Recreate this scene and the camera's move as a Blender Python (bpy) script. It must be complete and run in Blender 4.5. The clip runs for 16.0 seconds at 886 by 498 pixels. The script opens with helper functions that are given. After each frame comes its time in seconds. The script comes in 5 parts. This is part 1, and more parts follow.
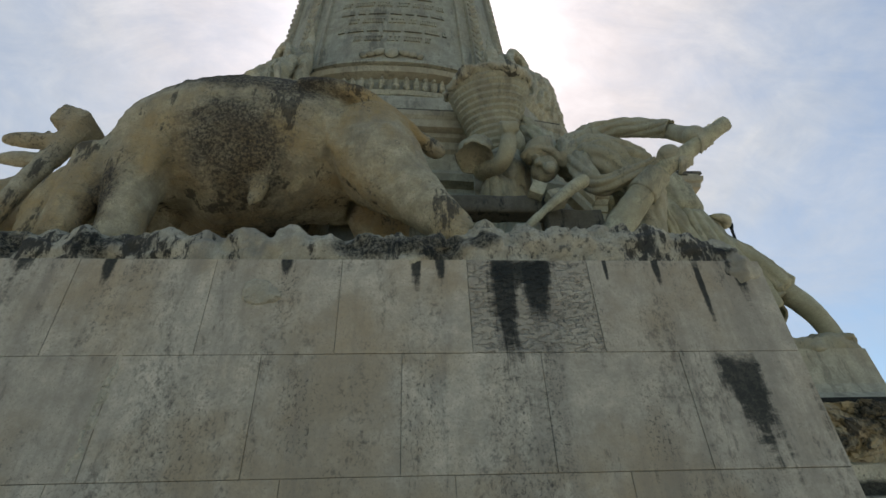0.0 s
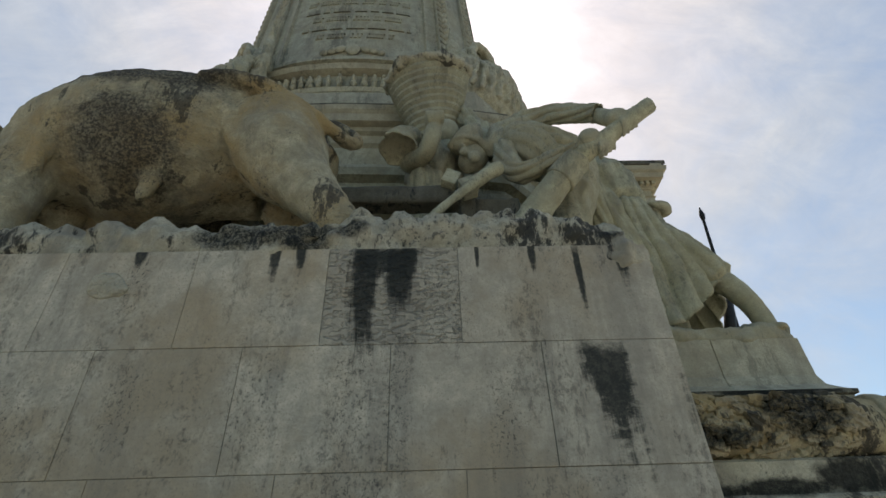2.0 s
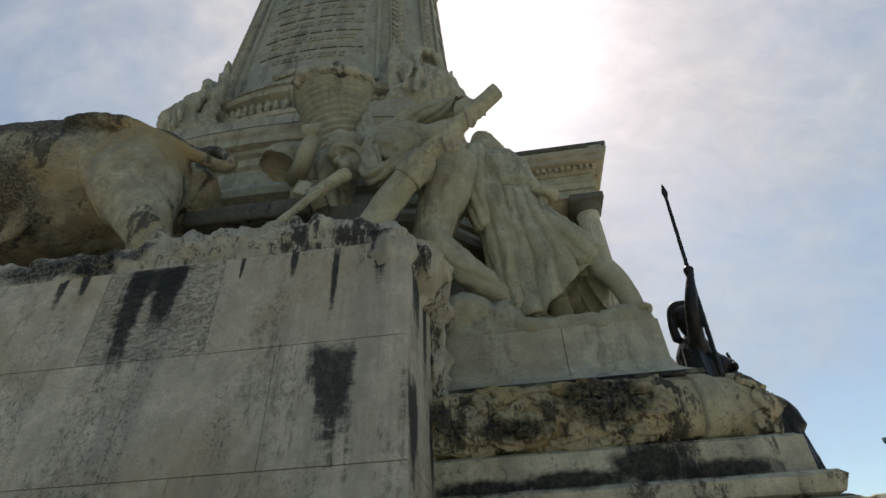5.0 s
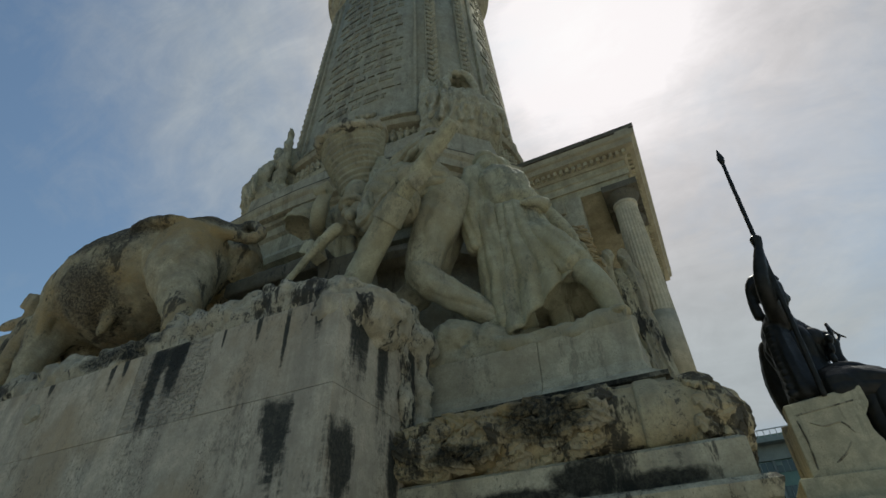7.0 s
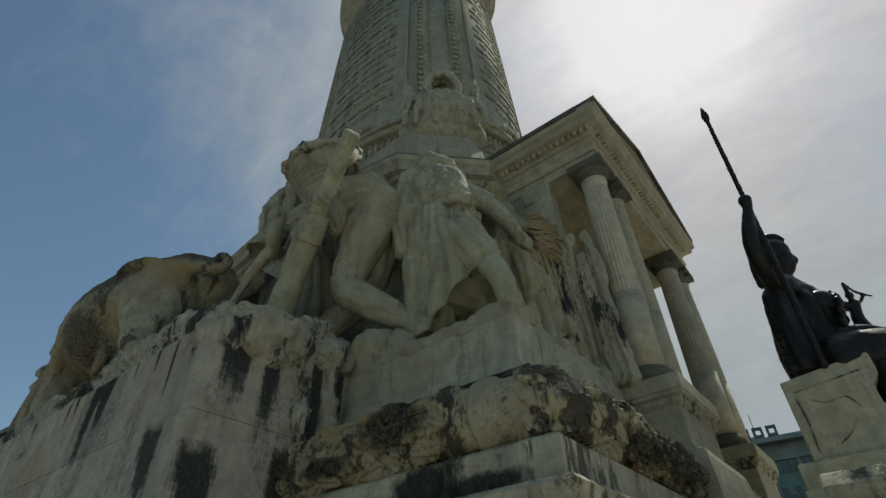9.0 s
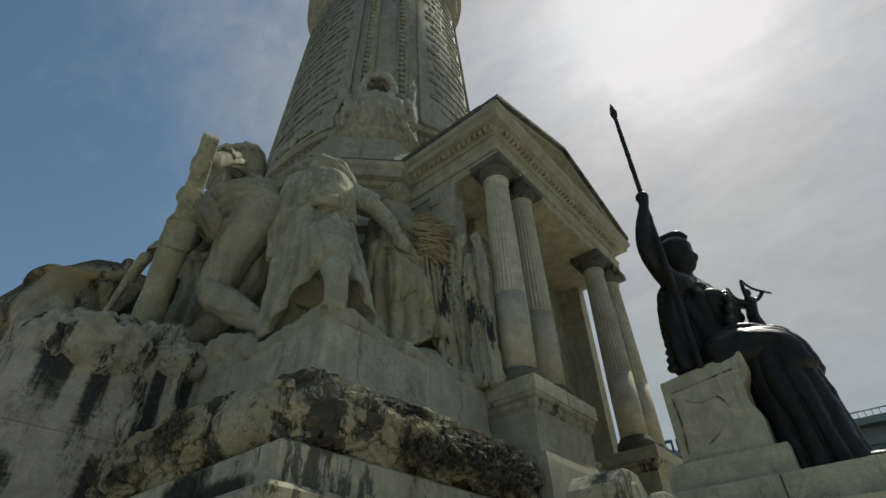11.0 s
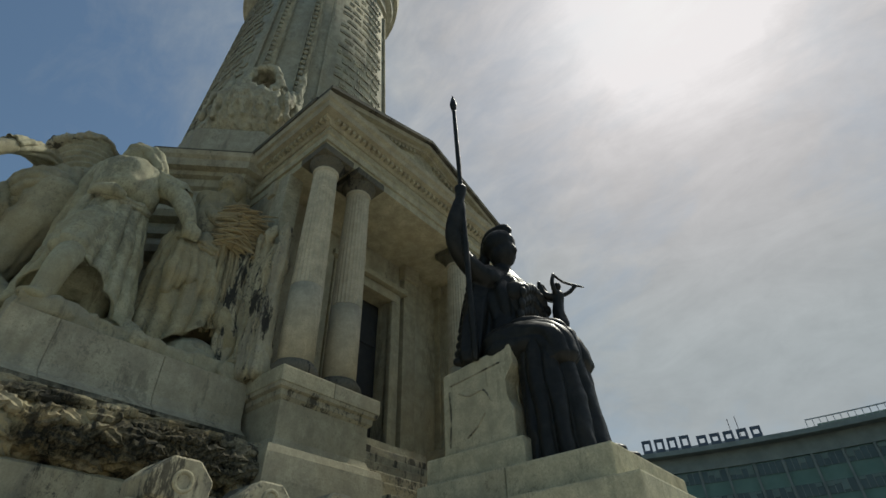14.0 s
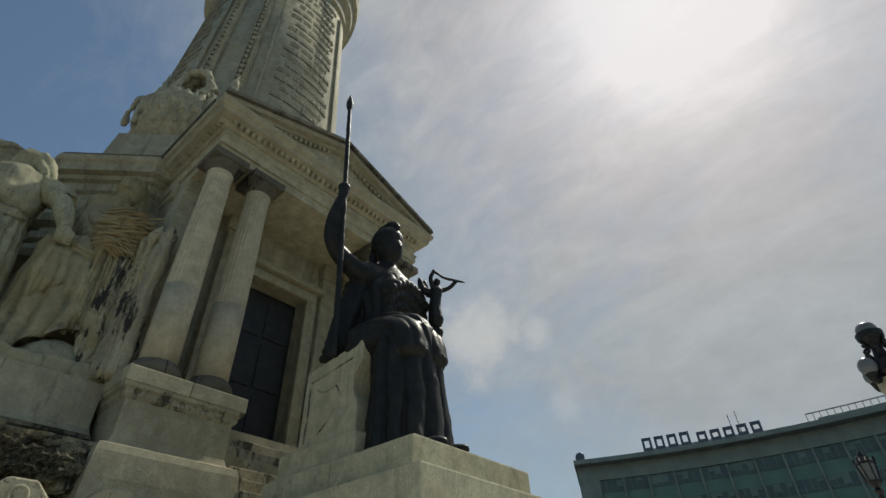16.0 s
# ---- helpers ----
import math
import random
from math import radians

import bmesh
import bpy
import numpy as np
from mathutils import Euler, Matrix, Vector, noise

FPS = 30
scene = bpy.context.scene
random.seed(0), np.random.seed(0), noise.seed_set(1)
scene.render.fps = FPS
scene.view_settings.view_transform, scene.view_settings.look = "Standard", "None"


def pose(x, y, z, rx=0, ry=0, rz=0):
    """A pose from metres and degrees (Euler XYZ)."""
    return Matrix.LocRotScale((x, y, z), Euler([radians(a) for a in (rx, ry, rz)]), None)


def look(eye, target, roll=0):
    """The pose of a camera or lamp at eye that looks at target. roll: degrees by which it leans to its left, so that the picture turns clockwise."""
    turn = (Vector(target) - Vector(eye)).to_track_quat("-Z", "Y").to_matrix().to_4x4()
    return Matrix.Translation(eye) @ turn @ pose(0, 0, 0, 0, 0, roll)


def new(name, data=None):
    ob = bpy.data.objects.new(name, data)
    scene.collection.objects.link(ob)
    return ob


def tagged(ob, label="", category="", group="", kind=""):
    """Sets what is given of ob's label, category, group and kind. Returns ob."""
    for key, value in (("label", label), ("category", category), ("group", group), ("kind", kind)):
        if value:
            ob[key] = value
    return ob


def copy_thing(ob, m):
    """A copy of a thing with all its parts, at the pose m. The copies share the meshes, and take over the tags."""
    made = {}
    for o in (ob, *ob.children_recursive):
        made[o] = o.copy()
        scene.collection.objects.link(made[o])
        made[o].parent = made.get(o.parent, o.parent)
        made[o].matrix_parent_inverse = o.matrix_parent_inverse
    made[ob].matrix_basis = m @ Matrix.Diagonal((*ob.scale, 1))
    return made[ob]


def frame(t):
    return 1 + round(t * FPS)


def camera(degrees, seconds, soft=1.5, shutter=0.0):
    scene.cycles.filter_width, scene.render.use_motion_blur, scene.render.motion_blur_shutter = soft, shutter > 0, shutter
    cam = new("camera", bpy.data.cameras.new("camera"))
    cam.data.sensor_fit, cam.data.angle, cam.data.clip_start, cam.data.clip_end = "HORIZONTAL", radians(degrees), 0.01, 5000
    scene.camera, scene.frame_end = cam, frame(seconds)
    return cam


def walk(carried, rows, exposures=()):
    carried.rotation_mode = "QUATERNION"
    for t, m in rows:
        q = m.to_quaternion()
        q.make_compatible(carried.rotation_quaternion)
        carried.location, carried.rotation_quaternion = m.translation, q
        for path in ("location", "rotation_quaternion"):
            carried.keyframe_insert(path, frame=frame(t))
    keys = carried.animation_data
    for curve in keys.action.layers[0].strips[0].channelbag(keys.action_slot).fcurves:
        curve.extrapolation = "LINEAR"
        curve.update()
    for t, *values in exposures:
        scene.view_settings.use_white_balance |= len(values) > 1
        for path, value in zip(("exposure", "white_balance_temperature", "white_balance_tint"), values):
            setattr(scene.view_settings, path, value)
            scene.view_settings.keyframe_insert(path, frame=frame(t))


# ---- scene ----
cam = camera(80.3, 16.0)
METRES, EYE, TILT, LEAN, TURN = 14.0, 1.6, 0.0, 0.0, -4.5
ROWS = [
    (0.0, 0.0, 0.0, 0.0, 1.35, 35.71, 1.88),
    (0.5, 0.0225, 0.0038, -0.0011, 2.38, 35.8, 1.75),
    (1.0, 0.0414, 0.0136, 0.0013, 3.21, 35.94, 1.62),
    (1.5, 0.0613, 0.0178, 0.0001, 3.32, 36.0, 1.6),
    (2.0, 0.0866, 0.0211, -0.0007, 3.6, 36.09, 1.72),
    (2.5, 0.1096, 0.0328, -0.0014, 4.25, 36.21, 1.7),
    (3.0, 0.1313, 0.0363, -0.003, 4.98, 36.36, 1.75),
    (3.5, 0.1605, 0.0366, -0.0029, 6.34, 36.5, 1.93),
    (4.0, 0.1916, 0.0419, -0.0048, 8.0, 36.62, 2.02),
    (6.5, 0.352, 0.0513, -0.0078, 25.25, 37.5, 1.76),
    (7.0, 0.3847, 0.0616, -0.0072, 31.04, 37.75, 1.56),
    (7.5, 0.4195, 0.0788, -0.0061, 36.61, 37.89, 1.74),
    (8.0, 0.4481, 0.0991, -0.0068, 40.49, 38.01, 1.79),
    (8.5, 0.4806, 0.121, -0.0056, 42.34, 38.11, 1.72),
    (9.0, 0.5007, 0.1512, -0.0054, 43.18, 38.15, 1.61),
    (11.5, 0.6182, 0.264, -0.0067, 44.88, 38.38, 1.47),
    (12.0, 0.6445, 0.2869, -0.0084, 44.86, 38.4, 1.51),
    (12.5, 0.6663, 0.3089, -0.0082, 44.72, 38.44, 1.44),
    (13.0, 0.6837, 0.3356, -0.0088, 44.59, 38.5, 1.34),
    (13.5, 0.705, 0.3636, -0.0106, 44.47, 38.4, 1.24),
    (14.0, 0.7222, 0.387, -0.0127, 44.42, 38.34, 1.21),
    (14.5, 0.7436, 0.4093, -0.0142, 44.4, 38.39, 1.26),
    (15.0, 0.765, 0.4318, -0.016, 44.43, 38.32, 1.36),
    (15.5, 0.7884, 0.4562, -0.0183, 45.27, 38.36, 1.61),
    (16.0, 0.8136, 0.4794, -0.0202, 45.79, 38.43, 1.64),
]
walk(cam, [(t, pose(0, 0, EYE, TILT, LEAN, TURN) @ pose(METRES * x, METRES * y, METRES * z, 90 + pitch, roll, yaw)) for t, x, y, z, yaw, pitch, roll in ROWS],
     [(0.0, 0.5, 6900, 9), (3.9, 0.5, 6900, 9), (5.2, 0.22, 6800, 8), (6.4, 0.01, 6700, 4), (8.5, -0.27, 6600, 1), (12.0, -0.27, 6600, 0), (16.0, -0.26, 6700, 3)])
# ---- light ----
SUN = Vector((0.03, 0.554, 0.832)).normalized()
world = bpy.data.worlds.new("sky")
scene.world = world
world.use_nodes = True


class Nodes:
    """Short hand for node trees."""

    def __init__(self, tree):
        self.tree = tree
        tree.nodes.clear()

    def put(self, kind, props=(), **ins):
        n = self.tree.nodes.new(kind)
        for k, v in dict(props).items():
            setattr(n, k, v)
        for k, v in ins.items():
            self.join(n, k, v)
        return n

    def join(self, n, k, v):
        key = int(k[1:]) if k[0] == "i" and k[1:].isdigit() else k.replace("_", " ")
        s = n.inputs[key]
        if isinstance(v, bpy.types.NodeSocket):
            self.tree.links.new(v, s)
        else:
            s.default_value = v

    def math(self, op, a, b=0.0, c=None, clamp=False):
        n = self.put("ShaderNodeMath", {"operation": op, "use_clamp": clamp}, i0=a, i1=b)
        if c is not None:
            self.join(n, "i2", c)
        return n.outputs[0]

    def step(self, x, lo, hi, out0=0.0, out1=1.0):
        n = self.put("ShaderNodeMapRange", {"interpolation_type": "SMOOTHSTEP"}, i0=x, i1=lo, i2=hi, i3=out0, i4=out1)
        return n.outputs[0]

    def mix(self, f, a, b, blend="MIX"):
        n = self.tree.nodes.new("ShaderNodeMix")
        n.data_type, n.blend_type = "RGBA", blend
        for k, v in ((0, f), (6, a), (7, b)):
            if isinstance(v, bpy.types.NodeSocket):
                self.tree.links.new(v, n.inputs[k])
            else:
                n.inputs[k].default_value = (*v, 1) if k > 0 and len(v) == 3 else v
        return n.outputs[2]

    def noise(self, vec, scale, detail=4.0, rough=0.55, stretch=None, shift=(0, 0, 0), distort=0.0):
        if stretch or shift != (0, 0, 0):
            vec = self.put("ShaderNodeMapping", {}, Vector=vec, Scale=stretch or (1, 1, 1), Location=shift).outputs[0]
        n = self.put("ShaderNodeTexNoise", {}, Vector=vec, Scale=scale, Detail=detail, Roughness=rough, Distortion=distort)
        return n.outputs[0]


PUFFS = [((-0.522, 0.705, 0.481), 0.07, 0.5), ((-0.427, 0.767, 0.478), 0.03, 0.4), ((-0.425, 0.831, 0.358), 0.03, 0.2)]


def make_sky():
    n = Nodes(world.node_tree)
    sky = n.put("ShaderNodeTexSky", {"sky_type": "NISHITA", "sun_disc": False, "sun_elevation": radians(56.3), "sun_rotation": radians(3.1),
                                     "air_density": 1.2, "dust_density": 1.0, "altitude": 80})
    way = n.put("ShaderNodeTexCoord").outputs["Generated"]
    toward = n.put("ShaderNodeVectorMath", {"operation": "DOT_PRODUCT"}, i0=way, i1=SUN).outputs["Value"]
    wide = n.math("POWER", n.math("MAXIMUM", toward, 0.0), 4.0)
    tight = n.math("POWER", n.math("MAXIMUM", toward, 0.0), 55.0)
    # thin high cloud, drawn out in wisps, densest round the sun
    c1 = n.noise(way, 2.4, 8, 0.62, (1.0, 1.0, 1.5), (3.1, 0.4, 0.2), 0.6)
    c2 = n.noise(way, 8.0, 7, 0.66, (0.5, 1.5, 1.3), (0.0, 2.0, 0.7), 0.7)
    wisps = n.math("SUBTRACT", n.math("ADD", n.math("MULTIPLY", c1, 1.3), n.math("MULTIPLY", c2, 0.6)), 0.95)
    cover = n.math("ADD", n.step(toward, 0.5, 0.99, 0.0, 0.88), n.math("MULTIPLY", wisps, n.step(toward, 0.35, 0.85, 0.55, 1.15)))
    sep = n.put("ShaderNodeSeparateXYZ", {}, Vector=way)
    cover = n.math("ADD", cover, n.math("MULTIPLY", n.step(sep.outputs[1], 0.5, 0.95, 0.0, 0.34), n.step(sep.outputs[0], 0.1, 0.4, 1.0, 0.0)))
    veil = n.math("MINIMUM", n.math("MAXIMUM", cover, 0.03), 0.97)
    c3 = n.noise(way, 19.0, 5, 0.6, (0.8, 1.4, 1.2), (5.0, 1.0, 0.3), 0.4)
    tone = n.math("ADD", 0.72, n.math("ADD", n.math("MULTIPLY", c2, 0.42), n.math("MULTIPLY", c3, 0.26)))
    glow = n.math("MULTIPLY", tone, n.math("ADD", n.math("ADD", 3.6, n.math("MULTIPLY", wide, 2.2)), n.math("MULTIPLY", tight, 6.5)))
    glow = n.math("MINIMUM", glow, 9.9)
    cloud = n.put("ShaderNodeCombineXYZ", {}, X=n.math("MULTIPLY", glow, n.step(toward, 0.8, 1.0, 0.935, 1.06)), Y=n.math("MULTIPLY", glow, 0.985), Z=n.math("MULTIPLY", glow, n.step(toward, 0.7, 1.0, 1.085, 1.05))).outputs[0]
    clear = n.put("ShaderNodeVectorMath", {"operation": "MULTIPLY"}, i0=sky.outputs[0], i1=(0.88, 0.97, 1.02)).outputs["Vector"]
    col = n.mix(veil, clear, cloud)
    lump = n.noise(way, 16, 6, 0.62, None, (4, 1, 2))
    for d, size, k in PUFFS:
        near = n.put("ShaderNodeVectorMath", {"operation": "DISTANCE"}, i0=way, i1=d).outputs["Value"]
        f = n.step(n.math("ADD", n.math("DIVIDE", near, size), n.math("MULTIPLY", n.math("SUBTRACT", lump, 0.5), 2.2)), 0.0, 1.5, k, 0.0)
        col = n.mix(f, col, (8.0, 7.7, 7.7))
    back = n.put("ShaderNodeBackground", {}, Color=col, Strength=0.1)
    n.put("ShaderNodeOutputWorld", {}, Surface=back.outputs[0])


make_sky()
lamp = bpy.data.lights.new("sun", "SUN")
lamp.energy, lamp.angle, lamp.color = 3.6, radians(0.6), (1.0, 0.95, 0.87)
sun = new("sun", lamp)
sun.matrix_world = look(SUN * 60, (0, 0, 0))


# ---- materials ----
def shader(name):
    m = bpy.data.materials.new(name)
    m.use_nodes = True
    return m, Nodes(m.node_tree)


def finish(n, colour, rough, bump=None, strength=0.4, dist=0.02, metal=0.0, spec=0.5):
    b = n.put("ShaderNodeBsdfPrincipled", {}, Base_Color=colour, Roughness=rough, Metallic=metal)
    b.inputs["Specular IOR Level"].default_value = spec
    if bump is not None:
        n.join(b, "Normal", n.put("ShaderNodeBump", {}, Height=bump, Strength=strength, Distance=dist).outputs[0])
    n.put("ShaderNodeOutputMaterial", {}, Surface=b.outputs[0])
    return b


def stone(name, base=(0.50, 0.46, 0.385), warm=(0.40, 0.31, 0.19), black=0.5, ochre=0.45, streak=0.5, relief=0.5, spots=(), pitted=0.0, rounded=False, heavy=0.0, tint=(0.012, 0.013, 0.009), mottle=1.0, faint=0.08, ease=0.12, speckled=False, stipple=()):
    """Weathered limestone: mottled, ochre-washed, with black crust in runs and patches. spots: (x, z, half width, half height) of crusts on a face."""
    base, warm = (tuple(c * k for c, k in zip(q, (1.045, 1.05, 0.89))) for q in (base, warm))
    m, n = shader(name)
    at = n.put("ShaderNodeNewGeometry").outputs["Position"]
    rnd = n.put("ShaderNodeObjectInfo").outputs["Random"]
    big = n.noise(at, 0.9, 6, 0.62)
    mid = n.noise(at, 4.5, 7, 0.7, None, (5, 2, 1))
    fine = n.noise(at, 48, 5, 0.72)
    runs = n.noise(at, 3.0, 7, 0.7, (1, 1, 0.12), (1.3, 7, 0))
    col = n.mix(n.step(mid, 0.3, 0.72), tuple(c * (1 - 0.34 * mottle) for c in base), tuple(min(1, c * (1 + 0.14 * mottle)) for c in base))
    col = n.mix(n.math("MULTIPLY", n.step(big, 0.42, 0.66), ochre), col, warm)
    col = n.mix(n.math("MULTIPLY", n.step(runs, 0.47, 0.68), streak * 0.8), col, (0.17, 0.155, 0.125))
    col = n.mix(n.math("MULTIPLY", n.step(rnd, 0.0, 1.0), 0.32), col, (0.30, 0.265, 0.20))
    col = n.mix(n.math("MULTIPLY", n.step(fine, 0.35, 0.7), 0.35 * mottle), col, tuple(c * 0.45 for c in base))
    pepper = n.math("MULTIPLY", n.step(n.noise(at, 75, 3, 0.7, None, (6, 1, 9)), 0.58, 0.68), n.step(mid, 0.35, 0.6, 0.25, 0.75))
    col = n.mix(pepper, col, tuple(c * 0.3 for c in base))
    patch = n.math("MULTIPLY", n.step(n.noise(at, 1.7, 4, 0.6, (1, 1, 0.6), (4, 1, 6)), 0.47, 0.60), n.step(n.noise(at, 22, 6, 0.82, (1, 1, 0.8), (2, 8, 3)), 0.52, 0.60))
    col = n.mix(n.math("MULTIPLY", patch, min(1, 0.2 + black * 0.8)), col, (0.075, 0.072, 0.058))
    crust = n.step(n.noise(at, 2.4, 8, 0.76, (1, 1, 0.26), (9, 3, 4)), 0.555 - 0.07 * heavy, 0.60 - 0.05 * heavy)
    if speckled:
        crust = n.math("MULTIPLY", crust, n.step(n.noise(at, 24, 6, 0.8, (1, 1, 0.6), (7, 7, 7)), 0.47, 0.58))
    col = n.mix(n.math("MULTIPLY", crust, black), col, (0.022, 0.022, 0.019))
    if spots:
        sep = n.put("ShaderNodeSeparateXYZ", {}, Vector=at)
        edge = n.math("MULTIPLY", n.math("SUBTRACT", n.noise(at, 7, 8, 0.75), 0.5), 1.6)
        drip = n.noise(at, 15, 7, 0.75, (1, 1, 0.09), (3, 3, 0), 0.3)
        fleck = n.noise(at, 8, 8, 0.8, (0.8, 0.8, 1.9), (2, 2, 1), 0.6)
        grain = n.step(n.noise(at, 30, 5, 0.8), 0.42, 0.6)
        warp = n.math("SUBTRACT", n.noise(at, 2.6, 4, 0.6, (1, 1, 0.5), (1, 5, 3)), 0.5)
        for x, z, wx, wz, *face in spots:
            along = sep.outputs[1] if face else sep.outputs[0]
            dx = n.math("DIVIDE", n.math("ABSOLUTE", n.math("SUBTRACT", along, x)), wx)
            dz = n.math("DIVIDE", n.math("SUBTRACT", sep.outputs[2], z), wz)
            if rounded:
                d = n.math("SQRT", n.math("ADD", n.math("POWER", dx, 2.0), n.math("POWER", n.math("ABSOLUTE", dz), 2.0)))
                f = n.step(n.math("ADD", d, edge), 1 - ease, 1 + ease, 1.0, 0.0)
            else:
                # sharp where the water starts, flecked at the sides, ragged where the runs give out
                broken = n.math("ADD", n.math("MULTIPLY", fleck, 0.5), n.math("MULTIPLY", drip, 0.5))
                full = n.math("MULTIPLY", n.step(n.math("ADD", dx, n.math("MULTIPLY", warp, 1.6)), 0.15, 1.7, 1.25, 0.0), n.step(dz, -1.5, 0.6, 0.3, 1.0))
                top = n.step(n.math("ADD", dz, n.math("MULTIPLY", edge, 0.55)), 0.7, 1.05, 1.0, 0.0)
                f = n.math("MULTIPLY", top, n.step(n.math("ADD", full, n.math("MULTIPLY", n.math("SUBTRACT", broken, 0.5), 2.5)), 0.38, 0.86, 0.0, 1.0))
            f = n.math("MULTIPLY", f, n.math("SUBTRACT", 0.97, n.math("MULTIPLY", grain, faint)))
            if face:
                f = n.math("MULTIPLY", f, n.step(sep.outputs[0], 2.88, 2.95))
            col = n.mix(f, col, tint)
    for x, z, wx, wz in stipple:
        dx = n.math("DIVIDE", n.math("ABSOLUTE", n.math("SUBTRACT", sep.outputs[0], x)), wx)
        dz = n.math("DIVIDE", n.math("ABSOLUTE", n.math("SUBTRACT", sep.outputs[2], z)), wz)
        full = n.math("MULTIPLY", n.step(dx, 0.3, 1.3, 1.0, 0.0), n.step(dz, 0.5, 1.2, 1.0, 0.0))
        col = n.mix(n.math("MULTIPLY", full, n.step(n.noise(at, 40, 6, 0.85, (1, 1, 0.7), (8, 2, 2), 0.5), 0.545, 0.585, 0.0, 0.75)), col, (0.04, 0.04, 0.033))
    height = n.math("ADD", n.math("MULTIPLY", mid, 0.7), n.math("MULTIPLY", fine, 0.4))
    if pitted:
        height = n.math("SUBTRACT", height, n.math("MULTIPLY", n.step(n.noise(at, 13, 3, 0.6, (1, 1, 2.4)), 0.5, 0.62), pitted))
    finish(n, col, n.step(fine, 0.2, 0.8, 0.78, 0.95), height, relief, 0.03, spec=0.3)
    return m


WALL_LOOK = dict(base=(0.575, 0.51, 0.445), warm=(0.395, 0.30, 0.205), black=0.4, streak=0.6, ochre=0.85, mottle=1.0, speckled=True, tint=(0.026, 0.028, 0.022), spots=[
    (0.92, 3.9, 0.27, 0.17), (0.75, 3.58, 0.11, 0.55), (1.02, 3.76, 0.13, 0.34), (0.06, 3.93, 0.05, 0.17), (0.25, 3.95, 0.045, 0.15),
    (2.46, 2.82, 0.17, 0.42), (-0.98, 3.98, 0.05, 0.1), (-3.0, 4.12, 0.1, 0.25), (2.4, 3.75, 0.03, 0.32), (1.62, 3.95, 0.02, 0.14),
    (2.05, 3.95, 0.03, 0.16), (-2.35, 3.95, 0.04, 0.16), (2.75, 3.9, 0.06, 0.2),
    (3.85, 3.8, 0.2, 0.42, 1), (4.25, 3.6, 0.12, 0.5, 1), (4.8, 3.5, 0.09, 0.9, 1), (5.08, 3.4, 0.07, 0.8, 1), (3.72, 2.6, 0.16, 0.4, 1), (4.5, 2.7, 0.1, 0.4, 1)],
    stipple=[(0.08, 2.85, 0.22, 0.42), (0.72, 2.85, 0.2, 0.42), (1.02, 2.75, 0.12, 0.5), (-0.75, 2.8, 0.16, 0.35), (1.72, 2.75, 0.12, 0.35), (1.35, 3.55, 0.25, 0.4), (-0.95, 3.75, 0.1, 0.35), (-1.55, 2.7, 0.3, 0.4), (0.75, 2.1, 0.3, 0.4)])
WALL = stone("wall_limestone", **WALL_LOOK)
TOOLED = stone("tooled_wall_limestone", relief=0.9, pitted=0.9, **WALL_LOOK)
SCAR = stone("chipped_limestone", base=(0.66, 0.60, 0.50), black=0.15, ochre=0.3, streak=0.2, relief=0.9, pitted=0.4)
CREST = stone("crest_limestone", base=(0.52, 0.47, 0.40), heavy=0.4, black=0.9, streak=0.8, relief=0.9, rounded=True, faint=0.45, ease=0.3, spots=[
    (-0.35, 4.22, 0.3, 0.14), (0.2, 4.24, 0.3, 0.16), (0.62, 4.28, 0.14, 0.1), (-2.55, 4.22, 0.2, 0.14), (-3.3, 4.2, 0.2, 0.2), (2.75, 4.2, 0.1, 0.08)])
STAINED = stone("stained_limestone", base=(0.50, 0.455, 0.37), black=0.8, streak=0.7, ochre=0.5, heavy=0.5)
GARLAND = stone("garland_limestone", base=(0.45, 0.39, 0.28), warm=(0.38, 0.27, 0.13), black=0.85, ochre=0.9, relief=0.7, heavy=0.72, rounded=True, ease=0.35, faint=0.3, spots=[
    (4.35, 3.0, 0.35, 0.2), (3.6, 2.8, 0.3, 0.08), (6.8, 2.92, 0.75, 0.26, 1), (5.9, 2.8, 0.4, 0.12, 1), (5.6, 3.1, 0.3, 0.08, 1)])
LEDGE = stone("ledge_limestone", base=(0.52, 0.475, 0.39), black=0.8, streak=0.8, ochre=0.45, heavy=0.5, rounded=True, ease=0.35, spots=[
    (3.3, 2.4, 0.35, 0.07), (4.0, 2.42, 0.4, 0.08), (4.6, 2.5, 0.3, 0.14), (5.1, 2.42, 0.35, 0.07), (4.6, 3.36, 0.8, 0.1), (3.4, 3.36, 0.35, 0.08)])
BODY = stone("ashlar_limestone", base=(0.50, 0.465, 0.385), black=0.3, ochre=0.35, streak=0.5)
TEMPLE = stone("temple_limestone", base=(0.49, 0.445, 0.35), black=0.08, ochre=0.3, streak=0.3, relief=0.35)
COLUMN = stone("column_limestone", base=(0.62, 0.55, 0.45), black=0.05, ochre=0.2, streak=0.25, relief=0.3)
CRUST = stone("crusted_limestone", base=(0.12, 0.11, 0.09), warm=(0.09, 0.075, 0.05), black=0.9, ochre=0.4)
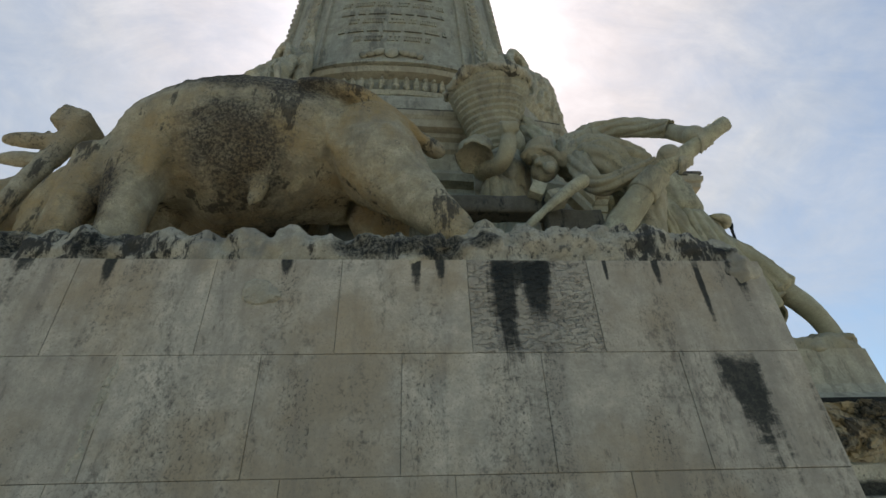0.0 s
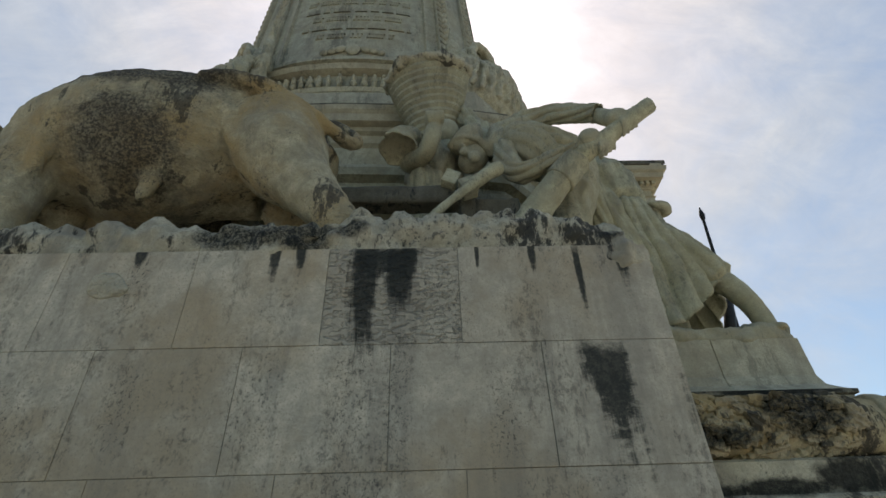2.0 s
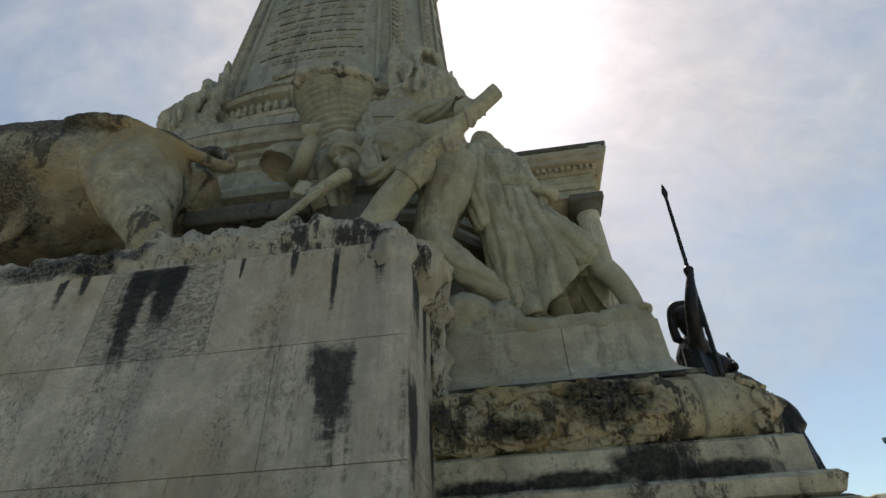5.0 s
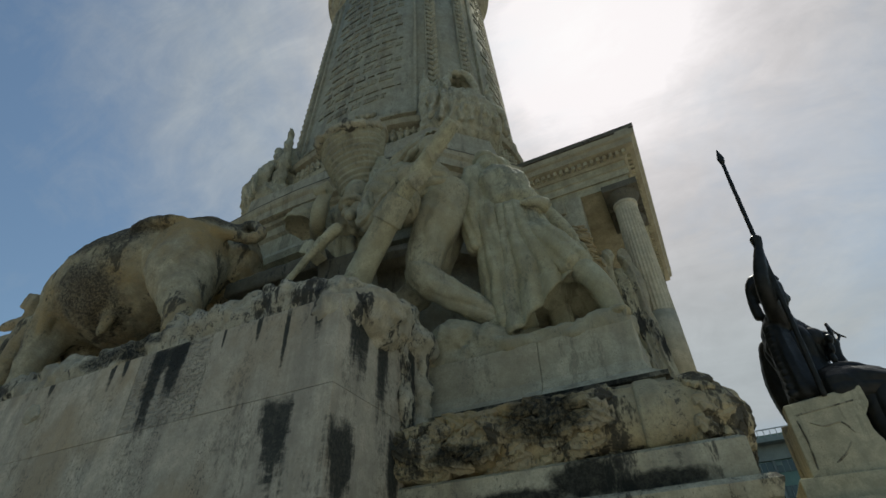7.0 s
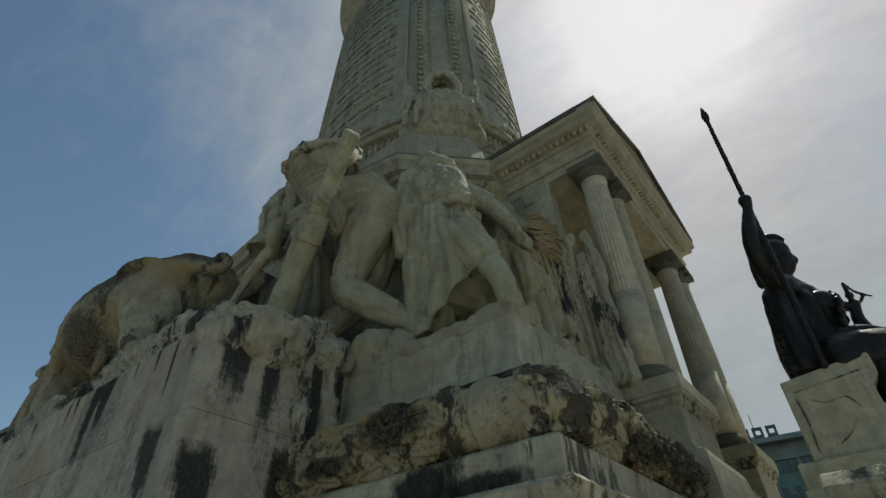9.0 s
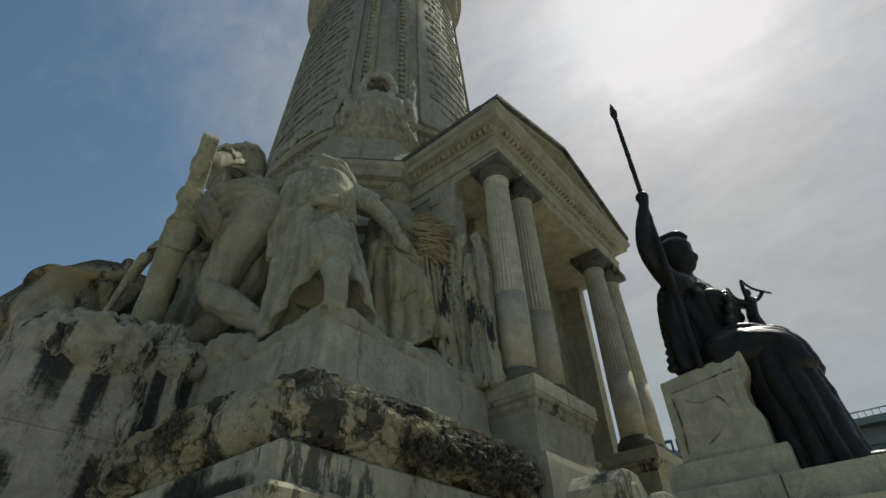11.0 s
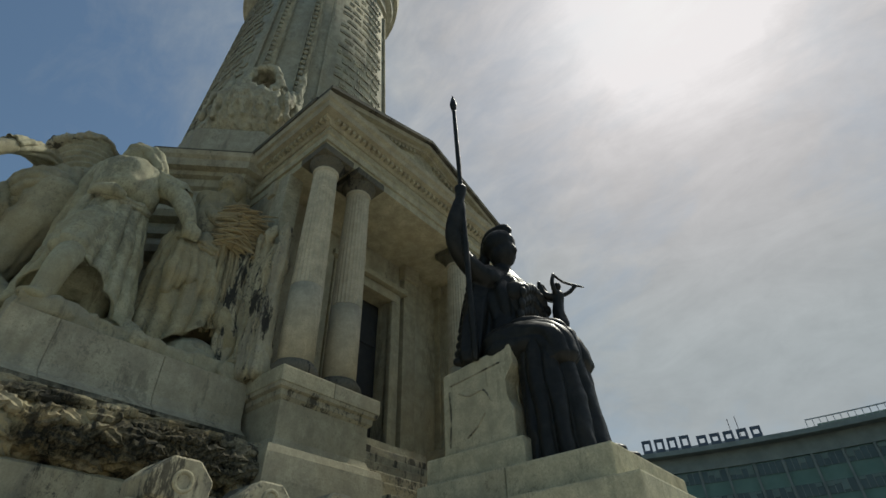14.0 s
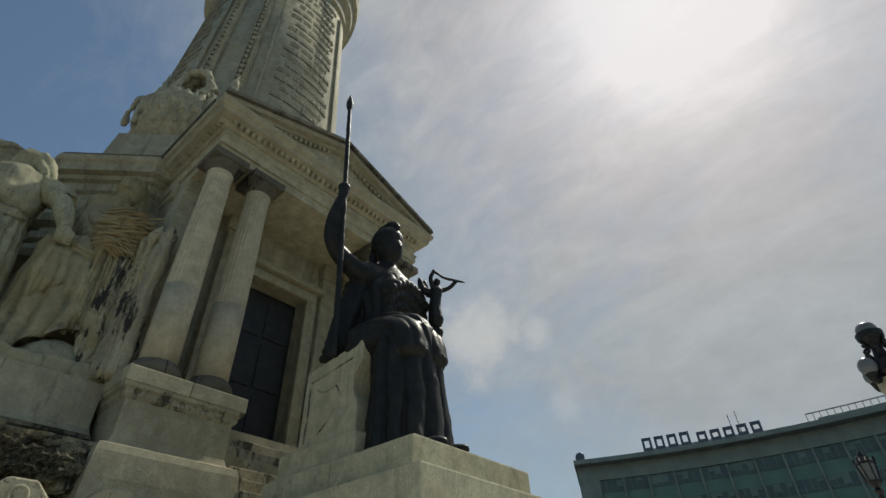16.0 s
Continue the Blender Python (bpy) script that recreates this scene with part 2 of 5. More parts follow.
BULL = stone("bull_limestone", base=(0.54, 0.475, 0.36), warm=(0.41, 0.285, 0.135), black=0.75, ochre=1.0, relief=0.9, pitted=0.3, rounded=True, mottle=1.3, tint=(0.045, 0.039, 0.029), faint=0.45, ease=0.4, spots=[
    (-1.82, 5.72, 0.5, 0.44), (-1.75, 6.62, 0.95, 0.3), (-2.3, 6.75, 0.5, 0.2), (-0.6, 7.05, 0.9, 0.24), (-1.1, 6.95, 0.6, 0.3), (-2.9, 5.0, 0.16, 0.3)])
FIGURE = stone("figure_limestone", base=(0.485, 0.46, 0.36), warm=(0.35, 0.29, 0.17), black=0.3, ochre=0.6, streak=0.5, relief=0.7)
GLEANER = stone("ochre_figure_limestone", base=(0.45, 0.40, 0.29), warm=(0.34, 0.26, 0.13), black=0.4, ochre=0.8, streak=0.5, relief=0.8)
WHEAT = stone("wheat_limestone", base=(0.40, 0.335, 0.22), warm=(0.34, 0.235, 0.11), black=0.35, ochre=0.8)
DRAPE = stone("crusted_drapery", base=(0.54, 0.49, 0.38), black=0.95, streak=0.9, ochre=0.4, heavy=0.6)
SHAFT = stone("shaft_limestone", base=(0.52, 0.485, 0.40), black=0.35, ochre=0.35, streak=0.6)
PLINTH = stone("throne_limestone", base=(0.63, 0.58, 0.46), black=0.2, ochre=0.3, streak=0.3)


def make_bronze():
    m, n = shader("dark_bronze")
    at = n.put("ShaderNodeNewGeometry").outputs["Position"]
    f = n.noise(at, 6, 5, 0.65)
    col = n.mix(n.step(f, 0.4, 0.7), (0.011, 0.011, 0.009), (0.021, 0.02, 0.016))
    finish(n, col, n.step(n.noise(at, 20, 4, 0.6), 0.3, 0.7, 0.36, 0.6), f, 0.3, 0.02, 0.0, spec=0.28)
    return m


def plain(name, a, b, rough, scale=6.0, metal=0.0, relief=0.2):
    m, n = shader(name)
    at = n.put("ShaderNodeNewGeometry").outputs["Position"]
    f = n.noise(at, scale, 5, 0.6)
    finish(n, n.mix(n.step(f, 0.3, 0.7), a, b), rough, f, relief, 0.02, metal)
    return m


BRONZE = make_bronze()
DOORWOOD = plain("dark_door_metal", (0.018, 0.017, 0.015), (0.03, 0.028, 0.024), 0.6)
JOINT = plain("dark_joint", (0.24, 0.22, 0.18), (0.36, 0.33, 0.26), 0.95)
PAVING = plain("pale_paving", (0.42, 0.40, 0.36), (0.52, 0.49, 0.44), 0.85, 3.0)
ASPHALT = plain("asphalt", (0.04, 0.04, 0.042), (0.06, 0.06, 0.06), 0.9, 5.0)
GRASS = plain("grass", (0.04, 0.07, 0.025), (0.07, 0.11, 0.04), 0.95, 8.0)
CONCRETE = plain("office_concrete", (0.22, 0.25, 0.22), (0.30, 0.33, 0.29), 0.8, 0.6)
GREENPANEL = plain("green_panel", (0.13, 0.23, 0.18), (0.17, 0.28, 0.22), 0.5, 0.8)
WINDOWGLASS = plain("window_glass", (0.06, 0.09, 0.08), (0.09, 0.13, 0.115), 0.2, 0.3)
RENDERED = plain("pale_render", (0.55, 0.52, 0.46), (0.64, 0.60, 0.54), 0.85, 0.5)
BLINDS = plain("pale_blind", (0.15, 0.21, 0.18), (0.22, 0.29, 0.25), 0.7, 0.5)
LETTER = plain("blue_grey_letter", (0.07, 0.09, 0.12), (0.09, 0.11, 0.15), 0.5, 1.0)
ROOFMETAL = plain("roof_metal", (0.30, 0.31, 0.32), (0.40, 0.41, 0.42), 0.5, 1.0)
IRON = plain("black_iron", (0.012, 0.012, 0.013), (0.025, 0.025, 0.025), 0.5, 9.0, 0.4)
# milky glass, with its backlit grey put into the base colour
GLOBE = plain("milky_globe", (0.12, 0.13, 0.13), (0.19, 0.2, 0.2), 0.35, 4.0)


# ---- building helpers ----
def thing(name, label, category, at=(0, 0, 0), group="", kind=""):
    ob = new(name)
    ob.empty_display_size = 0.2
    ob.location = at
    return tagged(ob, label, category, group, kind)


def mesh_of(bm, name, material, smooth=False):
    bmesh.ops.recalc_face_normals(bm, faces=bm.faces)
    me = bpy.data.meshes.new(name)
    bm.to_mesh(me)
    bm.free()
    me.materials.append(material)
    if smooth:
        for p in me.polygons:
            p.use_smooth = True
    return me


def part(name, bm, material, parent=None, label="", smooth=False):
    ob = new(name, mesh_of(bm, name, material, smooth) if isinstance(bm, bmesh.types.BMesh) else bm)
    if parent is not None:
        ob.parent = parent
        ob.matrix_parent_inverse = Matrix.Translation(-parent.location) if parent.parent is None and parent.type == "EMPTY" else Matrix()
    return tagged(ob, label)


def box(bm, x0, x1, y0, y1, z0, z1, bevel=0.0, m=None):
    vs = [bm.verts.new(Vector((x, y, z)) if m is None else m @ Vector((x, y, z))) for z in (z0, z1) for x, y in ((x0, y0), (x1, y0), (x1, y1), (x0, y1))]
    fs = [bm.faces.new([vs[i] for i in f]) for f in ((3, 2, 1, 0), (4, 5, 6, 7), (0, 1, 5, 4), (1, 2, 6, 5), (2, 3, 7, 6), (3, 0, 4, 7))]
    if bevel:
        bmesh.ops.bevel(bm, geom=list({e for f in fs for e in f.edges}), offset=bevel, segments=2, affect="EDGES", profile=0.6)
    return bm


def boxed(*a, bevel=0.0, m=None):
    return box(bmesh.new(), *a, bevel=bevel, m=m)


def skin(bm, rings, closed=True, caps=True):
    rows = [[bm.verts.new(p) for p in r] for r in rings]
    k = len(rows[0])
    for a, b in zip(rows, rows[1:]):
        for i in range(k if closed else k - 1):
            j = (i + 1) % k
            bm.faces.new((a[i], a[j], b[j], b[i]))
    if caps:
        bm.faces.new(rows[0][::-1])
        bm.faces.new(rows[-1])
    return bm


def lathe(profile, at, n=32, flute=None):
    """A turned form: profile of (radius, height). flute: (z from, z to, count, depth)."""
    rings = []
    for r, z in profile:
        ring = []
        for i in range(n):
            a = 2 * math.pi * i / n
            q = r
            if flute and flute[0] <= z <= flute[1]:
                q = r * (1 - flute[3] * (i % 2))
            ring.append((at[0] + q * math.cos(a), at[1] + q * math.sin(a), at[2] + z))
        rings.append(ring)
    return skin(bmesh.new(), rings)


def offset_poly(poly, d):
    """A convex plan, counter-clockwise, grown outwards by d."""
    out, k = [], len(poly)
    for i in range(k):
        a, b, c = (Vector(poly[(i + j) % k]) for j in (-1, 0, 1))
        n1, n2 = ((q - p).normalized() for p, q in ((a, b), (b, c)))
        n1, n2 = Vector((n1.y, -n1.x)), Vector((n2.y, -n2.x))
        s = (n1 + n2) / (1 + n1.dot(n2))
        out.append(Vector(poly[i]) + s * d)
    return out


def moulded(poly, profile):
    """A plan run up a profile of (height, offset)."""
    return skin(bmesh.new(), [[(p.x, p.y, z) for p in offset_poly(poly, d)] for z, d in profile])


def rect(x0, x1, y0, y1):
    return [(x0, y0), (x1, y0), (x1, y1), (x0, y1)]


def tube(bm, pts, n=14, folds=None, steps=4):
    """A rounded limb through pts of (x, y, z, radius) or (x, y, z, radius, second radius over the first)."""
    P = [Vector(p[:3]) for p in pts]
    R = [p[3] for p in pts]
    Q = [p[4] if len(p) > 4 else 1.0 for p in pts]
    line = []
    for i in range(len(P) - 1):
        p0, p1, p2, p3 = P[max(i - 1, 0)], P[i], P[i + 1], P[min(i + 2, len(P) - 1)]
        for s in range(steps):
            u = s / steps
            line.append((0.5 * ((2 * p1) + (p2 - p0) * u + (2 * p0 - 5 * p1 + 4 * p2 - p3) * u * u + (3 * p1 - p0 - 3 * p2 + p3) * u ** 3),
                         R[i] + (R[i + 1] - R[i]) * u, Q[i] + (Q[i + 1] - Q[i]) * u))
    line.append((P[-1], R[-1], Q[-1]))
    way = [(line[min(i + 1, len(line) - 1)][0] - line[max(i - 1, 0)][0]).normalized() for i in range(len(line))]
    side = way[0].orthogonal().normalized()
    if abs(way[0].z) > 0.3:
        side = Vector((1, 0, 0))
        side = (side - way[0] * side.dot(way[0])).normalized()
    full = []
    c, r, q = line[0]
    for k in (0.35, 0.8):
        full.append((c - way[0] * r * math.sqrt(1 - k * k) * 0.8, r * k, q, way[0]))
    full += [(c, r, q, w) for (c, r, q), w in zip(line, way)]
    c, r, q = line[-1]
    for k in (0.8, 0.35):
        full.append((c + way[-1] * r * math.sqrt(1 - k * k) * 0.8, r * k, q, way[-1]))
    rings = []
    for idx, (c, r, q, w) in enumerate(full):
        side = (side - w * side.dot(w)).normalized()
        other = w.cross(side)
        ring = []
        for i in range(n):
            a = 2 * math.pi * i / n
            k = 1.0
            if folds:
                k = 1 + folds[1] * math.sin(folds[0] * a + 0.8 * math.sin(idx * 0.5)) * min(1, idx / 4)
            ring.append(c + side * math.cos(a) * r * k + other * math.sin(a) * r * q * k)
        rings.append(ring)
    return skin(bm, rings)


def cloth(bm, pts, count=9, amp=(0.06, 0.14), twist=1.5, n=72, steps=10, seed=0.0, hollow=False):
    """A limb or body wrapped in cloth, with sharp-valleyed folds that run along it. pts as for tube."""
    P, R = [Vector(p[:3]) for p in pts], [p[3] for p in pts]
    line = []
    for i in range(len(P) - 1):
        p0, p1, p2, p3 = P[max(i - 1, 0)], P[i], P[i + 1], P[min(i + 2, len(P) - 1)]
        for s in range(steps):
            u = s / steps
            line.append((0.5 * ((2 * p1) + (p2 - p0) * u + (2 * p0 - 5 * p1 + 4 * p2 - p3) * u * u + (3 * p1 - p0 - 3 * p2 + p3) * u ** 3), R[i] + (R[i + 1] - R[i]) * (3 * u * u - 2 * u ** 3)))
    line.append((P[-1], R[-1]))
    k = len(line)
    side = None
    rings = []
    for j, (c, r) in enumerate(line):
        w = (line[min(j + 1, k - 1)][0] - line[max(j - 1, 0)][0]).normalized()
        if side is None:
            side = Vector((1, 0, 0)) if abs(w.x) < 0.8 else Vector((0, 0, 1))
        side = (side - w * side.dot(w)).normalized()
        other = w.cross(side)
        t = j / (k - 1)
        rings.append([])
        for i in range(n):
            a = 2 * math.pi * i / n
            q = c + (side * math.cos(a) + other * math.sin(a)) * r
            ph = count * a / 2 + seed + twist * t + 1.3 * noise.noise(q * 1.6 + Vector((seed, 0, 0)))
            f = 1 + (amp[0] + (amp[1] - amp[0]) * t) * (abs(math.sin(ph)) ** 0.65 - 0.6) * 2
            end = min(1.0, 0.35 + 4.0 * t)
            rings[-1].append(c + (side * math.cos(a) + other * math.sin(a)) * r * f * end)
    if hollow:
        c = line[-1][0]
        back = (line[-4][0] - c) * 1.6
        rings.append([c + (p - c) * 0.93 for p in rings[-1]])
        rings.append([c + back + (p - c) * 0.8 for p in rings[-1]])
    else:
        c, r = line[-1]
        rings.append([c + (p - c) * 0.6 + w * r * 0.35 for p in rings[-1]])
    return skin(bm, rings)


def skirt(bm, waist, hem, lift=(0, 0.0), count=16, amp=0.09, n=144, rows=26, seed=0.0, flare=0.85):
    """A skirt: waist and hem are (x, y, z, rx, ry); lift: (angle in degrees, rise) where a knee raises the hem."""
    rings = []
    for j in range(rows + 1):
        t = j / rows
        ring = []
        for i in range(n):
            a = 2 * math.pi * i / n
            up = lift[1] * max(0.0, math.cos(a - radians(lift[0]))) ** (lift[2] if len(lift) > 2 else 1.0)
            s = t ** flare
            x = waist[0] + (hem[0] - waist[0]) * t + (waist[3] + (hem[3] - waist[3]) * s) * math.cos(a)
            y = waist[1] + (hem[1] - waist[1]) * t + (waist[4] + (hem[4] - waist[4]) * s) * math.sin(a)
            z = waist[2] + (hem[2] + up - waist[2]) * t
            q = Vector((x, y, z))
            ph = count * a / 2 + seed + 0.9 * t + 1.5 * noise.noise(q * 1.3 + Vector((seed, 2, 0)))
            f = (0.25 + 0.75 * t) * amp * (abs(math.sin(ph)) ** 0.6 - 0.6) * 2
            ring.append(q + Vector((math.cos(a), math.sin(a), 0)) * f)
        rings.append(ring)
    c = Vector((hem[0], hem[1], 0))
    rings.append([Vector((c.x + (p.x - c.x) * 0.94, c.y + (p.y - c.y) * 0.94, p.z + 0.01)) for p in rings[-1]])
    rings.append([Vector((c.x + (p.x - c.x) * 0.75, c.y + (p.y - c.y) * 0.75, p.z + 0.45)) for p in rings[-1]])
    return skin(bm, rings)


def egg(bm, at, size, turn=(0, 0, 0), n=14):
    m = Matrix.LocRotScale(at, Euler([radians(a) for a in turn]), size)
    rings = [[m @ Vector((math.sin(p) * math.cos(2 * math.pi * i / n), math.sin(p) * math.sin(2 * math.pi * i / n), -math.cos(p))) for i in range(n)]
             for p in [math.pi * (j + 0.35) / 9.7 for j in range(10)]]
    return skin(bm, rings)


def carve(name, bm, material, voxel=0.035, rough=0.015, folds=(), smooth=3, label="", category="", group="", kind="", parent=None, over=None, crease=0.022):
    """Melts the overlapping forms in bm into one carved body. folds: (depth, frequencies along x, y, z) for drapery; rough: chisel unevenness."""
    ob = new(name, mesh_of(bm, name, material))
    mod = ob.modifiers.new("melt", "REMESH")
    mod.mode, mod.voxel_size, mod.use_smooth_shade = "VOXEL", voxel, True
    sm = ob.modifiers.new("soften", "SMOOTH")
    sm.factor, sm.iterations = 0.5, smooth
    me = bpy.data.meshes.new_from_object(ob.evaluated_get(bpy.context.evaluated_depsgraph_get()))
    ob.modifiers.clear()
    k = len(me.vertices)
    co, no = np.empty(k * 3), np.empty(k * 3)
    me.vertices.foreach_get("co", co)
    me.vertices.foreach_get("normal", no)
    co, no = co.reshape(-1, 3), no.reshape(-1, 3)
    push = np.zeros(k)
    for i in range(k):
        p = Vector(co[i])
        push[i] = rough * (noise.noise(p * 2.7) + 0.7 * noise.noise(p * 8.0) + 0.4 * noise.noise(p * 19.0))
        for depth, fx, fy, fz in folds:
            w = fx * p.x + fy * p.y + fz * p.z + 2.2 * noise.noise(p * 1.4) + 0.8 * noise.noise(p * 3.5)
            push[i] += depth * ((1 - abs(math.sin(w))) ** 1.3 - 0.35) * (0.55 + 0.9 * abs(noise.noise(p * 1.1 + Vector((7, 3, 1)))))
    co = co + no * push[:, None]
    me.vertices.foreach_set("co", co.reshape(-1))
    me.update()
    if over is not None:
        bmesh.ops.recalc_face_normals(over, faces=over.faces)
        both = bmesh.new()
        both.from_mesh(me)
        extra = bpy.data.meshes.new("cloth")
        over.normal_update()
        for v in over.verts:
            p = v.co.copy()
            w = 6 * p.x + 5 * p.y + 2.2 * p.z + 3.2 * noise.noise(p * 1.5) + 1.2 * noise.noise(p * 4.0)
            ridge = (1 - abs(math.sin(w))) ** 1.6 - 0.3
            v.co += v.normal * crease * (ridge * (0.5 + abs(noise.noise(p * 1.2)) * 1.6) + 0.5 * noise.noise(p * 7.0) + 0.3 * noise.noise(p * 16.0))
        over.to_mesh(extra)
        over.free()
        both.from_mesh(extra)
        bpy.data.meshes.remove(extra)
        both.to_mesh(me)
        both.free()
    me.materials.clear()
    me.materials.append(material)
    for p in me.polygons:
        p.use_smooth = True
    ob.data = me
    if parent is not None:
        ob.parent = parent
        ob.matrix_parent_inverse = Matrix.Translation(-parent.location)
    return tagged(ob, label, category, group, kind)


# ---- ground ----
def make_ground():
    bm = bmesh.new()
    box(bm, -900, 900, -900, 900, -0.6, -0.15)
    tagged(part("ground", bm, ASPHALT), "dark asphalt of the roundabout round the monument", "ground", kind="structure")
    bm = skin(bmesh.new(), [[(0.5 + 27 * math.cos(a), 9 + 27 * math.sin(a), z) for a in [2 * math.pi * i / 72 for i in range(72)]] for z in (-0.3, 0.0)])
    tagged(part("pavement", bm, PAVING), "pale stone pavement round the monument's foot", "pavement", kind="structure")


make_ground()

# ---- the monument: front wall ----
COURSES = [(0.0, 0.72, (-3.9, -2.3, -0.9, 0.45, 1.7)), (0.72, 1.55, (-3.1, -1.75, -0.35, 1.0, 2.2)), (1.55, 2.38, (-3.7, -2.2, -0.8, 0.3, 1.45)),
           (2.38, 3.22, (-4.0, -3.0, -2.03, -1.05, -0.05, 0.97, 2.02)), (3.22, 4.05, (-3.6, -2.58, -1.53, -0.54, 0.47, 1.47))]


def make_front_wall():
    wall = part("wall_front", boxed(-5.2, 2.93, 3.562, 5.4, 0, 4.04), JOINT)
    tagged(wall, "pale limestone ashlar wall with black runs of crust", "wall", kind="structure")
    blocks = []
    for z0, z1, cuts in COURSES:
        xs = (-5.2, *cuts, 2.97)
        for i, (a, b) in enumerate(zip(xs, xs[1:])):
            last = i == len(xs) - 2
            j = random.uniform(-0.003, 0.003)
            blocks.append((a == 0.47, boxed(a + 0.0018, b - (0 if last else 0.0018), 3.55 + j, 5.42 if last else 3.85, z0 + 0.0018, z1 - 0.0018, bevel=0.004)))
    for rough, bm in blocks:
        part("block", bm, TOOLED if rough else WALL, wall)
    # a knocked-off boss with its pale core, and the scar of a slanting blow
    bm = bmesh.new()
    for x, z, r, d in ((-1.14, 3.74, 0.15, 0.03), (-1.06, 3.71, 0.09, 0.05), (-1.2, 3.8, 0.08, 0.03)):
        egg(bm, (x, 3.552, z), (r, d, r * 0.8), (0, random.uniform(-20, 20), 0))
    carve("broken_boss", bm, SCAR, 0.02, 0.025, (), 0, parent=None, label="chipped stub of a carved boss on the wall", category="relief", kind="structure")
    bm = bmesh.new()
    for k in range(9):
        u = k / 8
        egg(bm, (-2.03 - 0.06 * u + 0.02 * math.sin(k * 3), 3.553, 3.2 - 0.72 * u), (0.028 + 0.012 * (k % 2), 0.012, 0.07))
    carve("chisel_scar", bm, SCAR, 0.015, 0.01, (), 0, label="pale slanting scar in the wall", category="scar", kind="structure")


make_front_wall()


def make_crest():
    """The rough rock that crowns the front wall, under the ox team."""
    bm = bmesh.new()
    box(bm, -5.2, 2.9, 3.6, 5.5, 4.03, 4.28)
    x = -5.1
    while x < 2.85:
        top = 4.41 + 0.09 * noise.noise(Vector((x * 1.3, 3, 1))) + (0.1 if 0.6 < x < 2.3 else 0) - max(0, x - 2.5) * 0.35
        w = random.uniform(0.16, 0.3)
        egg(bm, (x, 3.76, top - 0.21), (w, 0.2, 0.24), (random.uniform(-12, 12), random.uniform(-10, 10), 0))
        egg(bm, (x + 0.1, 4.25, top - 0.24), (w * 1.5, 0.5, 0.24 + random.uniform(0, 0.1)))
        egg(bm, (x, 4.95, top - 0.2), (w * 1.5, 0.5, 0.26))
        x += w * 1.25
    for y, z in ((3.75, 4.12), (4.05, 4.3), (4.4, 4.36), (4.8, 4.42), (5.15, 4.36)):
        egg(bm, (2.78, y, z - 0.1), (0.22, 0.28, 0.28), (0, 15, 0))
    tube(bm, [(2.93, 4.5, 4.4, 0.12), (2.98, 4.62, 3.8, 0.09), (2.98, 4.66, 3.1, 0.07)])
    tube(bm, [(2.9, 4.85, 4.5, 0.14), (2.98, 4.95, 3.9, 0.1), (2.98, 4.98, 3.2, 0.07)])
    carve("rock_crest", bm, CREST, 0.03, 0.075, ((0.03, 9, 5, 1.5),), 1, "rough-hewn limestone rock along the top of the wall", "rock", kind="structure")


make_crest()


